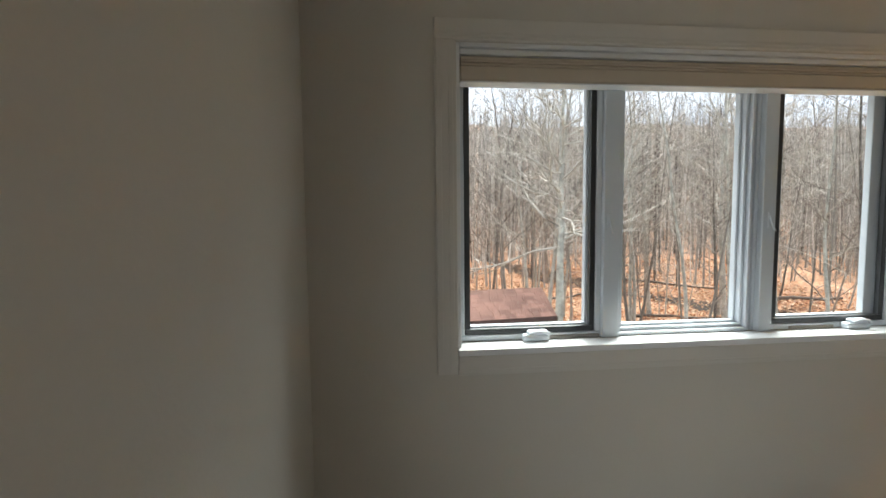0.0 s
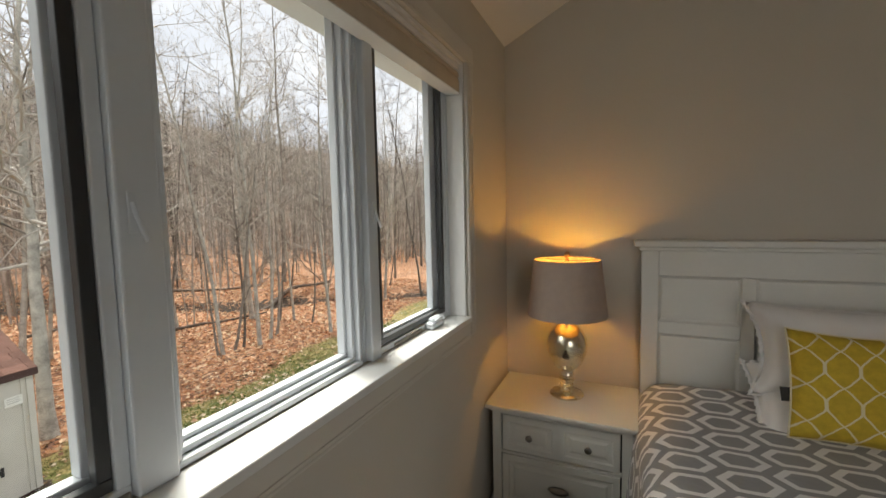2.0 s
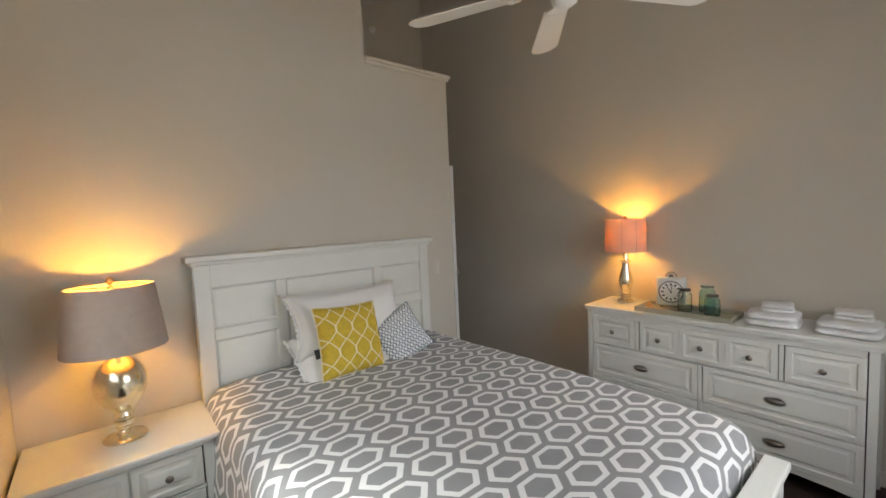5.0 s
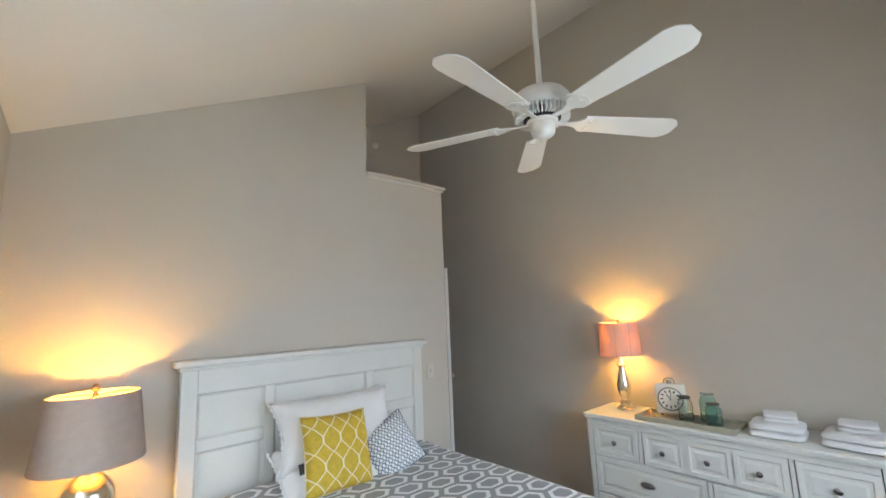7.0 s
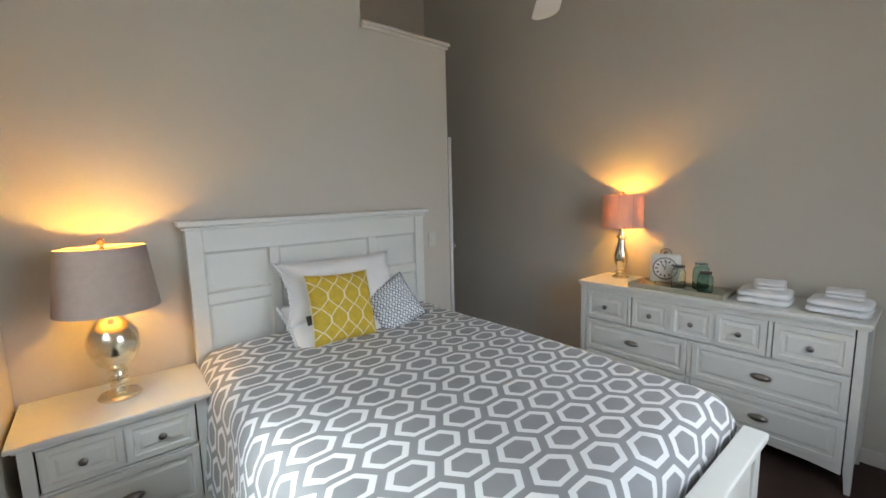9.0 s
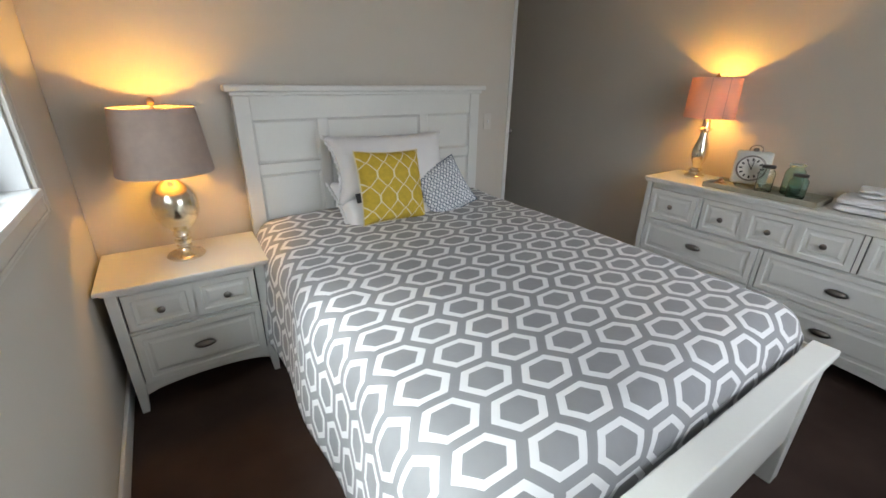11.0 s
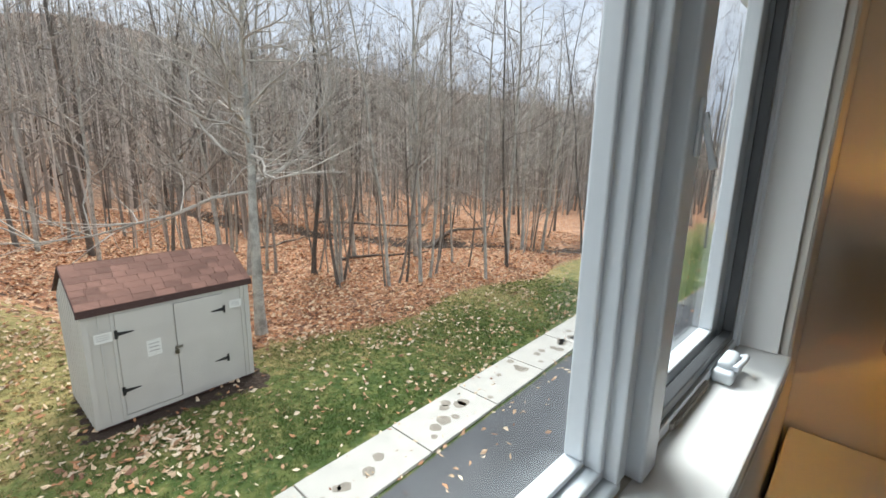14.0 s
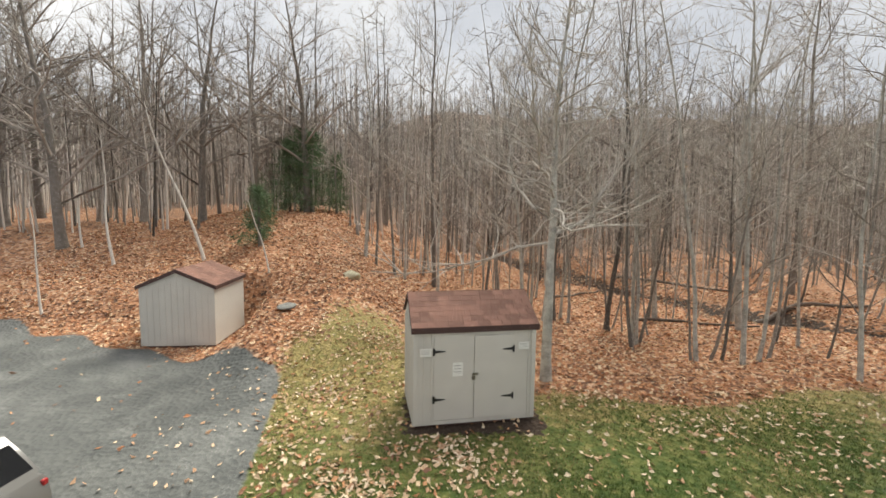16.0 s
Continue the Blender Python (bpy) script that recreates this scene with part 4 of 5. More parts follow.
TOPZ = 0.876
tray = thing("tray", (3.195, -1.515, TOPZ), "shallow wooden tray holding a clock and jars on the dresser", "tray")
TRAYM = mat("pale_grey_wood", (0.34, 0.32, 0.24), 0.6, var=0.15, scale=12, bump=0.2, bscale=60)
bm = bmesh.new()
add_box(bm, (-0.12, -0.28, 0), (0.12, 0.28, 0.008), 0.002)
for a in ((-0.12, -0.28, 0.0083, -0.108, 0.28), (0.108, -0.28, 0.0083, 0.12, 0.28)):
    add_box(bm, a[:3], (a[3], a[4], 0.03), 0.002)
for a in ((-0.1078, -0.28, -0.268), (-0.1078, 0.268, 0.28)):
    add_box(bm, (a[0], a[1], 0.0083), (0.1078, a[2], 0.03), 0.002)
finish("tray_body", bm, TRAYM, tray)

clock = thing("desk_clock", (3.27, -1.395, TOPZ + 0.009), "square vintage desk clock with round white dial and bail handle", "clock", rz=-72)
CLOCKM = mat("pale_enamel", (0.66, 0.67, 0.62), 0.4, var=0.08)
bm = bmesh.new()
add_box(bm, (-0.085, -0.025, 0.015), (0.085, 0.025, 0.195), 0.014, seg=3)
finish("clock_case", bm, CLOCKM, clock, smooth=True, angle=40)
lathe("clock_bezel", [(0.071, 0), (0.071, 0.004), (0.064, 0.006), (0.062, 0.002)], NICKEL, clock, 40, pose(0, -0.0253, 0.105, 90), caps=False)
lathe("clock_dial", [(0.001, 0.001), (0.062, 0.001), (0.062, 0.002), (0.001, 0.002)], PAPER, clock, 40, pose(0, -0.0253, 0.105, 90))
bm = bmesh.new()
for k in range(12):
    m = pose(0, -0.0285, 0.105) @ Matrix.Rotation(radians(30 * k), 4, "Y")
    add_box(bm, (-0.004, -0.0005, 0.040), (0.004, 0.0005, 0.055), 0, m)
finish("dial_marks", bm, IRON, clock)
bm = bmesh.new()
add_box(bm, (-0.002, -0.001, -0.008), (0.002, 0.0, 0.036), 0, pose(0, -0.030, 0.105) @ Matrix.Rotation(radians(-35), 4, "Y"))
add_box(bm, (-0.0015, -0.001, -0.008), (0.0015, 0.0, 0.048), 0, pose(0, -0.032, 0.105) @ Matrix.Rotation(radians(10), 4, "Y"))
finish("clock_arms", bm, IRON, clock)
tube("bail_handle", [(-0.03 , 0, 0.194), (-0.028, 0, 0.214), (-0.012, 0, 0.226), (0.012, 0, 0.226), (0.028, 0, 0.214), (0.03, 0, 0.194)], 0.0035, NICKEL, clock)
lathe("winding_button", [(0.012, 0.195), (0.014, 0.205), (0.010, 0.212), (0.001, 0.214)], NICKEL, clock, 16)
for s in (-1, 1):
    lathe("clock_foot", [(0.006, 0.0), (0.008, 0.006), (0.007, 0.016)], NICKEL, clock, 12, pose(0.055 * s, 0, 0))


clock.matrix_basis = clock.matrix_basis @ Matrix.Diagonal((1.06, 1.06, 1.06, 1))


def mason_jar(x, y, r, h, material, lidm, label):
    j = thing("mason_jar", (x, y, TOPZ + 0.009), label, "jar", "jars on the tray")
    lathe("jar_glass", [(0.001, 0.001), (r * 0.85, 0.001), (r, 0.010), (r, h * 0.70), (r * 0.93, h * 0.77), (r * 0.72, h * 0.85), (r * 0.70, h * 0.90),
                        (r * 0.64, h * 0.90), (r * 0.66, h * 0.84), (r * 0.88, h * 0.75), (r * 0.93, h * 0.69), (r * 0.93, 0.014), (r * 0.8, 0.008), (0.001, 0.008)], material, j, 32, caps=False)
    lathe("lid", [(0.001, h * 0.905), (r * 0.78, h * 0.905), (r * 0.80, h * 0.91), (r * 0.80, h * 0.99), (r * 0.76, h), (0.001, h)], lidm, j, 32, caps=False)


ZINC = mat("dark_metal_lid", (0.07, 0.065, 0.06), 0.45, 0.6)
mason_jar(3.20, -1.505, 0.041, 0.150, CLEAR, ZINC, "short clear mason jar with a dark lid")
mason_jar(3.26, -1.615, 0.047, 0.172, AQUA, AQUA, "aqua glass mason jar with a glass lid")
mason_jar(3.18, -1.665, 0.043, 0.132, AQUA, ZINC, "short aqua mason jar with a dark lid")
tr = thing("trinket", (3.16, -1.30, TOPZ + 0.0085), "small brass trinket lying on the tray", "trinket")
bm = bmesh.new()
add_tube(bm, [(0.03 * math.cos(a), 0.03 * math.sin(a), 0.008 + 0.006 * math.sin(2 * a)) for a in [k * 0.4 for k in range(17)]], 0.006, 8)
finish("ring", bm, BRASS, tr, smooth=True)
lathe("bead", [(0.001, 0.0), (0.014, 0.004), (0.018, 0.016), (0.012, 0.028), (0.001, 0.032)], BRASS, tr, 14, pose(0.045, 0.02, 0))


def folded(name, at, w, d, layers, th, label, cat, grp, rz=0, material=TOWEL):
    t = thing(name, at, label, cat, grp, rz)
    for k in range(layers):
        bm = bmesh.new()
        nx, ny = 18, 18
        s = 1 - 0.03 * k
        top, bot = [], []
        for j in range(ny + 1):
            for i in range(nx + 1):
                u, v = i / nx * 2 - 1, j / ny * 2 - 1
                e = max(abs(u), abs(v)) ** 7
                sag = 1 - 0.10 * (u * v) ** 4
                x, y = u * w / 2 * s * sag, v * d / 2 * s * sag
                z = k * th + th * (0.985 - 0.30 * e) + 0.006 * noise.noise(Vector((x * 12, y * 12, k + at[1])))
                top.append(bm.verts.new((x, y, z)))
                bot.append(bm.verts.new((x, y, k * th + 0.26 * th * e + 0.0005)))
        def at_(g, i, j):
            return g[j * (nx + 1) + i]
        for j in range(ny):
            for i in range(nx):
                bm.faces.new((at_(top, i, j), at_(top, i + 1, j), at_(top, i + 1, j + 1), at_(top, i, j + 1)))
                bm.faces.new((at_(bot, i, j + 1), at_(bot, i + 1, j + 1), at_(bot, i + 1, j), at_(bot, i, j)))
        for i in range(nx):
            bm.faces.new((at_(bot, i, 0), at_(bot, i + 1, 0), at_(top, i + 1, 0), at_(top, i, 0)))
            bm.faces.new((at_(top, i, ny), at_(top, i + 1, ny), at_(bot, i + 1, ny), at_(bot, i, ny)))
        for j in range(ny):
            bm.faces.new((at_(top, 0, j), at_(top, 0, j + 1), at_(bot, 0, j + 1), at_(bot, 0, j)))
            bm.faces.new((at_(bot, nx, j), at_(bot, nx, j + 1), at_(top, nx, j + 1), at_(top, nx, j)))
        finish("fold", bm, material, t, smooth=True, angle=60)
    return t


for y, a in ((-1.955, 4), (-2.265, -3)):
    folded("bath_towel", (3.235, y, TOPZ), 0.245, 0.245, 2, 0.036, "white folded bath towel on the dresser", "towel", "folded towels", a)
    folded("hand_towel", (3.265, y - 0.01, TOPZ + 0.0725), 0.15, 0.15, 2, 0.021, "white folded hand towel on a bath towel", "towel", "folded hand towels", a + 6)

# ceiling fan
FX, FY, FZ = 1.845, -1.54, 2.455
fan = thing("ceiling_fan", (FX, FY, FZ), "white five-blade ceiling fan hanging on a long rod", "ceiling fan")
CT = ceil_z(FX) - FZ
tube("downrod", [(0, 0, 0.16), (0, 0, CT - 0.04)], 0.0135, FANW, fan, 16)
lathe("canopy", [(0.022, CT - 0.10), (0.045, CT - 0.09), (0.068, CT - 0.05), (0.072, CT + 0.035)], FANW, fan, 32)
lathe("motor_housing", [(0.020, 0.175), (0.035, 0.165), (0.075, 0.158), (0.115, 0.140), (0.135, 0.112), (0.138, 0.085), (0.132, 0.062), (0.120, 0.055)], FANW, fan, 48)
lathe("motor_core", [(0.075, 0.010), (0.085, 0.016), (0.085, 0.054), (0.080, 0.056)], DARK, fan, 32)
bm = bmesh.new()
for k in range(40):
    a = 2 * math.pi * k / 40
    m = pose(0, 0, 0) @ Matrix.Rotation(a, 4, "Z")
    add_box(bm, (0.088, -0.0035, 0.016), (0.126, 0.0035, 0.056), 0, m)
finish("vent_grille", bm, FANW, fan)
lathe("switch_housing", [(0.001, -0.075), (0.010, -0.074), (0.030, -0.070), (0.050, -0.055), (0.056, -0.035), (0.056, -0.005), (0.070, 0.0), (0.072, 0.0095), (0.05, 0.0096)], FANW, fan, 36)
for k in range(5):
    a = -29.5 + 72 * k
    br = bmesh.new()
    m = Matrix.Rotation(radians(a), 4, "Z")
    o = [(0.06, -0.014), (0.13, -0.010), (0.17, -0.022), (0.20, -0.048), (0.235, -0.050), (0.25, -0.03), (0.262, 0.0), (0.25, 0.03), (0.235, 0.050), (0.20, 0.048), (0.17, 0.022), (0.13, 0.010), (0.06, 0.014)]
    add_prism(br, o, 0.004, 0.010, "z")
    for s in (-0.03, 0.0, 0.03):
        add_lathe(br, [(0.010, -0.001), (0.010, 0.0038)], 10, pose(0.225, s, 0))
    bmesh.ops.transform(br, matrix=m @ pose(0, 0, 0, -11, 0, 0), verts=br.verts)
    finish("blade_bracket", br, FANW, fan)
    bm = bmesh.new()
    o = [(0.20, -0.055), (0.64, -0.074), (0.672, -0.062), (0.70, -0.030), (0.70, 0.030), (0.672, 0.062), (0.64, 0.074), (0.20, 0.055)]
    add_prism(bm, o, 0.0105, 0.0165, "z")
    bmesh.ops.bevel(bm, geom=list(bm.edges), offset=0.0015, segments=1, affect="EDGES")
    bmesh.ops.transform(bm, matrix=m @ pose(0, 0, 0, -11, 0, 0), verts=bm.verts)
    finish("fan_blade", bm, FANW, fan)
det = thing("sprinkler", (2.80, CORY - 0.001, 3.60), "small round fixture high on the far wall", "sprinkler")
lathe("rose", [(0.035, 0), (0.035, 0.006), (0.012, 0.012), (0.010, 0.04), (0.020, 0.045), (0.001, 0.05)], FANW, det, 20, pose(0, 0, 0, 90))


# ---- outside ----
def smooth(a, b, x):
    t = min(1, max(0, (x - a) / (b - a)))
    return t * t * (3 - 2 * t)


def lerp_table(tab, d):
    for (a, va), (b, vb) in zip(tab, tab[1:]):
        if d <= b:
            t = max(0, (d - a) / (b - a))
            return va + (vb - va) * (t * t * (3 - 2 * t))
    return tab[-1][1]


LEFT = [(0, 0), (14.5, 0), (18, 1.2), (28, 3.4), (45, 4.6), (80, 11), (130, 23), (220, 44)]
MID = [(0, 0), (9, 0), (13, 0.9), (17, 1.9), (30, 4.3), (45, 5.2), (90, 13), (220, 42)]
RIGHT = [(0, 0), (9, 0), (16, -0.2), (23, -0.2), (35, 1.0), (60, 7.4), (100, 19), (220, 56)]


def creek_off(x, y):
    return (-x - 33 + 1.61 * (y - 6) + 0.9 * math.sin(y * 1.1)) / 1.9


def ground_z(x, y):
    """Height of the yard: level near the house, rising into a wooded bank, with a creek bed."""
    d = -x
    if d < 0:
        return G0
    a = (y + 1.6) / max(d, 6)
    wl_, wr = 1 - smooth(-0.55, -0.36, a), smooth(-0.22, 0.12, a)
    z = LEFT_z(d) * wl_ + RIGHT_z(d) * wr + MID_z(d) * (1 - wl_ - wr)
    f = smooth(0, 1.2, max(abs(x + 14.6) - 1.3, abs(y + 9) - 1.2))
    z *= f
    k = smooth(9, 16, d) * f
    z -= 0.75 * max(0, 1 - (creek_off(x, y) / 1.9) ** 2) if abs(creek_off(x, y)) < 1.9 and y > 3 else 0
    z += smooth(50, 90, d) * (4 * noise.noise(Vector((x * 0.02, y * 0.02, 7))) + 1.5 * noise.noise(Vector((x * 0.07, y * 0.07, 7))))
    return G0 + z + k * 0.22 * noise.noise(Vector((x * 0.25, y * 0.25, 0))) + k * 0.06 * noise.noise(Vector((x, y, 2)))


def LEFT_z(d):
    return lerp_table(LEFT, d)


def MID_z(d):
    return lerp_table(MID, d)


def RIGHT_z(d):
    return lerp_table(RIGHT, d)


def cover(x, y):
    """How far the ground is grass, gravel drive, dark (creek bank, patch around the first shed)."""
    d = -x
    edge = 9.3 + 0.4 * math.sin(y * 0.9) if y > 0.5 else 12.5 - 0.0 * y
    grass = 1 - smooth(edge - 1.0, edge + 0.6, d)
    if y < 0.5:
        grass = max(grass * smooth(-5.8, -4.6, y), (1 - smooth(13, 17, d)) * smooth(-5.2, -4.0, y) * (1 - smooth(-2.5, -0.5, y)))
        grass *= 0.72
    gx = -4.17 - 0.165 * (d - 6.1)
    gravel = (1 - smooth(gx - 0.4, gx + 0.3, y)) * (1 - smooth(10.4 - 0.42 * (y + 4.8), 11.2 - 0.42 * (y + 4.8), d + 0.25 * math.sin(y * 2.1)))
    if y > -3.9 and d < 3.9:
        gravel = 1
        return 0, 1, 0.0
    a = y / max(d, 6)
    creek = smooth(3, 5, y) * max(0, min(1, 1.9 - abs(creek_off(x, y)) / 1.0)) if d > 9 else 0
    # darker soft-edged rectangle of ground under and just around the first shed
    shed_patch = 0.9 * max(0, 1 - max(abs(x + 8.7) / 1.0, abs(y + 0.30) / 1.62) ** 8)
    return grass, gravel, max(creek, shed_patch)


def ground():
    xs = [12, 4, 0.5] + [-0.5 - 0.35 * k for k in range(58)] + [-21 - 1.0 * k for k in range(30)] + [-54, -60, -68, -78, -90, -110, -140, -180, -240, -500, -1500]
    ys = [-1500, -500, -240, -160, -110, -80, -62, -50] + [-42 + 1.2 * k for k in range(20)] + [-17.5 + 0.35 * k for k in range(85)] + [13 + 1.2 * k for k in range(24)] + [44, 52, 64, 80, 110, 160, 240, 500, 1500]
    xs = xs[::-1] + [30, 100, 1500]
    verts = [(x, y, ground_z(x, y)) for y in ys for x in xs]
    nx = len(xs)
    faces = [(j * nx + i, j * nx + i + 1, (j + 1) * nx + i + 1, (j + 1) * nx + i) for j in range(len(ys) - 1) for i in range(nx - 1)]
    me = bpy.data.meshes.new("ground")
    me.from_pydata(verts, [], faces)
    att = me.color_attributes.new("cover", "FLOAT_COLOR", "POINT")
    for i, (x, y, z) in enumerate(verts):
        a, b, c = cover(x, y)
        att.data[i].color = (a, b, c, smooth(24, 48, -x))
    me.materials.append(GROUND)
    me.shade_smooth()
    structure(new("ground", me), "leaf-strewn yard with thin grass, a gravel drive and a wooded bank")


ground()

# concrete walk along the house
walkway = structure(new("walkway"), "stained pale concrete slab walk beside the house")
STAIN = mat("leaf_stain", (0.26, 0.23, 0.19), 0.9, var=0.3, scale=12)
for k in range(9):
    y0 = -1.53 + 1.78 * k
    x1 = -3.82 - 0.077 * y0
    ob = box("slab", (-0.47, 0.006, -0.06), (0.47, 1.768, 0.05), CONCRETE, walkway, 0.008)
    ob.matrix_basis = pose(x1 - 0.49, y0, G0, 0, 0, 4.2)
bm = bmesh.new()
add_prism(bm, [(-0.25, -2.4), (-0.25, 13), (-4.76, 13), (-3.58, -2.4)], G0 - 0.05, G0 + 0.022, "z")
structure(finish("pavement", bm, mat("dark_blue_grey_asphalt", (0.062, 0.065, 0.072), 0.85, var=0.25, scale=1.2, bump=0.6, bscale=120, dist=0.004)), "dark asphalt strip between the concrete walk and the house")
rs = random.Random(5)
bm = bmesh.new()
for k in range(52):
    y = rs.uniform(-1, 13)
    x = -4.31 - 0.077 * y + rs.uniform(-0.32, 0.32)
    r = rs.uniform(0.06, 0.15)
    vs = [bm.verts.new((x + r * rs.uniform(0.75, 1.15) * math.cos(a), y + r * rs.uniform(0.75, 1.15) * math.sin(a), G0 + 0.0535)) for a in [i * 0.5236 for i in range(12)]]
    bm.faces.new(vs)
finish("slab_stains", bm, STAIN, walkway)


def shingle_roof(parent, w, run, rise, y_front, z_eave, over, n_rows, nmx):
    """Courses of thick shingles on both slopes, the roof ridge along x. The front slope faces -y."""
    L = math.hypot(run, rise)
    ang = math.degrees(math.atan2(rise, run))
    meshes = []
    for wdt in (0.19, 0.25, 0.31):
        bm = bmesh.new()
        add_box(bm, (0.003, 0, 0), (wdt - 0.003, L / n_rows + 0.02, 0.011))
        me = bpy.data.meshes.new("shingle")
        bm.to_mesh(me)
        bm.free()
        me.materials.append(SHINGLE)
        meshes.append((wdt, me))
    r = random.Random(int(w * 100))
    for side in (0, 1):
        for row in range(n_rows):
            x = -over
            while x < w + over - 0.02:
                wdt, me = r.choice(meshes)
                if x + wdt > w + over + 0.03:
                    wdt, me = meshes[0]
                ob = new("shingle", me)
                ob.parent = parent
                cut = Matrix.Diagonal((min(1, (w + over - x) / wdt), 1, 1, 1))
                s = row * L / n_rows
                if side == 0:
                    ob.matrix_basis = pose(x, y_front, z_eave, ang, 0, 0) @ pose(0, s, 0.012 + r.uniform(0, 0.002), -0.9, 0, 0) @ cut
                else:
                    ob.matrix_basis = pose(w - x, y_front + 2 * run, z_eave, ang, 0, 180) @ pose(0, s, 0.012 + r.uniform(0, 0.002), -0.9, 0, 0) @ cut
                x += wdt


def shed(name, m, w, dep, h, rise, doors, label, pitch_front):
    """A gabled garden shed: the eave front along x at y=0 facing -y, its depth towards +y."""
    s = tagged(new(name), label, "shed", "garden sheds")
    s.matrix_basis = m
    run = dep / 2 + 0.06
    body = bmesh.new()
    mid = dep / 2
    add_prism(body, [(0, 0.06), (dep, 0.06), (dep, h), (mid, h + rise * dep / 2 / run), (0, h)], 0, w, "x")
    finish("wall", body, SIDING, s)
    box("skid", (0.03, 0.05, 0), (w - 0.03, dep - 0.05, 0.0595), FASCIA, s, 0)
    ro = bmesh.new()
    o = [(-0.06, h + 0.001), (mid, h + rise + 0.001), (dep + 0.06, h + 0.001), (dep + 0.06, h + 0.03), (mid, h + rise + 0.035), (-0.06, h + 0.03)]
    add_prism(ro, o, -0.05, w + 0.05, "x")
    roof = finish("roof", ro, FASCIA, s)
    box("fascia", (-0.05, -0.075, h - 0.085), (w + 0.05, -0.0605, h + 0.03), FASCIA, s, 0.002)
    if not doors:
        for gx, sg in ((-0.062, -1), (w + 0.052, 1)):
            bmx = bmesh.new()
            add_prism(bmx, [(-0.07, h - 0.08), (mid, h + rise - 0.08), (dep + 0.07, h - 0.08), (dep + 0.07, h + 0.03), (mid, h + rise + 0.035), (-0.07, h + 0.03)], gx, gx + 0.010, "x")
            finish("fascia", bmx, FASCIA, s)
    n = 9 if doors else 12
    for gx, sg in ((-0.014, 1), (w + 0.0005, 1)):
        bt = bmesh.new()
        for k in range(n + 1):
            y = 0.03 + (dep - 0.06) * k / n
            top = h + rise * (1 - abs(y - mid) / run) - 0.10
            add_box(bt, (gx, y - 0.012, 0.07), (gx + 0.0135, y + 0.012, min(top, h + rise)), 0)
        finish("gable_siding", bt, SIDING, s)
    if doors:
        tr_ = bmesh.new()
        for x0, x1 in ((0, 0.08), (0.205, 0.23), (0.365, 0.415), (w - 0.50, w - 0.29), (w - 0.165, w - 0.14), (w - 0.09, w)):
            add_box(tr_, (x0, -0.022, 0.07), (x1, -0.0005, h - 0.0865), 0.003)
        add_box(tr_, (0.4155, -0.020, h - 0.16), (w - 0.5005, -0.0005, h - 0.0865), 0.003)
        add_box(tr_, (0.4155, -0.020, 0.07), (w - 0.5005, -0.0005, 0.15), 0.003)
        finish("corner_trim", tr_, SIDING, s)
        for a, b, sg in ((0.42, w * 0.482, 1), (w * 0.482 + 0.012, w - 0.505, -1)):
            d = box("door", (a, -0.034 - (0.012 if sg < 0 else 0), 0.165), (b, -0.0225, h - (0.13 if sg > 0 else 0.165)), SIDING, s, 0.003)
            d2 = d
            hx = a - 0.005 if sg > 0 else b + 0.005
            yy = -0.0345 - (0.012 if sg < 0 else 0)
            for z in (0.60, h - 0.47):
                bmh = bmesh.new()
                add_box(bmh, (hx - 0.022, yy - 0.010, z - 0.075), (hx + 0.022, yy, z + 0.075), 0.002)
                add_prism(bmh, [(hx + sg * 0.0225, z - 0.032), (hx + sg * 0.0225, z + 0.032), (hx + sg * 0.23, z + 0.010), (hx + sg * 0.245, z), (hx + sg * 0.23, z - 0.010)], yy - 0.008, yy, "y")
                finish("strap_hinge", bmh, IRON, d2)
        box("latch", (w * 0.482 - 0.04, -0.060, 1.08), (w * 0.482 + 0.09, -0.0465, 1.13), NICKEL, s, 0.003)
        lathe("padlock", [(0.001, 0), (0.022, 0), (0.026, 0.01), (0.026, 0.035), (0.001, 0.04)], NICKEL, s, 14, pose(w * 0.482 - 0.01, -0.065, 0.99) @ Matrix.Diagonal((1.4, 1, 2.2, 1)))
        for x, z, ww, hh in ((0.13, 1.59, 0.235, 0.165), (w - 0.39, 1.65, 0.225, 0.155), (0.80, 1.215, 0.215, 0.29)):
            sg_ = box("sign", (x, -0.040, z - hh / 2), (x + ww, -0.0352, z + hh / 2), PAPER, s, 0.001, "small white paper sign")
            lines = bmesh.new()
            for k in range(3):
                add_box(lines, (x + 0.03, -0.0412, z + hh * (0.25 - 0.22 * k)), (x + ww - 0.04, -0.0403, z + hh * (0.29 - 0.22 * k)), 0)
            finish("sign_lines", lines, mat("faded_ink", (0.25, 0.25, 0.24), 0.9), sg_)
    shingle_roof(roof, w, run, rise, -0.06, h + 0.018, 0.04, 7, None)
    return s


# the first shed stands square to the house, doors facing it
SHED_M = Matrix.Translation((-8.0, -1.59, G0)) @ Matrix.Rotation(radians(90 + 6.6), 4, "Z")
shed("shed", SHED_M, 2.585, 1.60, 2.07, 0.56, True, "low grey garden shed with double doors, strap hinges and brown roof", None)
SHED2_M = Matrix.Translation((-13.35, -7.87, G0)) @ Matrix.Rotation(radians(182), 4, "Z")
shed("shed", SHED2_M, 2.45, 2.24, 1.95, 0.52, False, "grey board-sided shed with a brown shingle roof on the gravel drive", None)


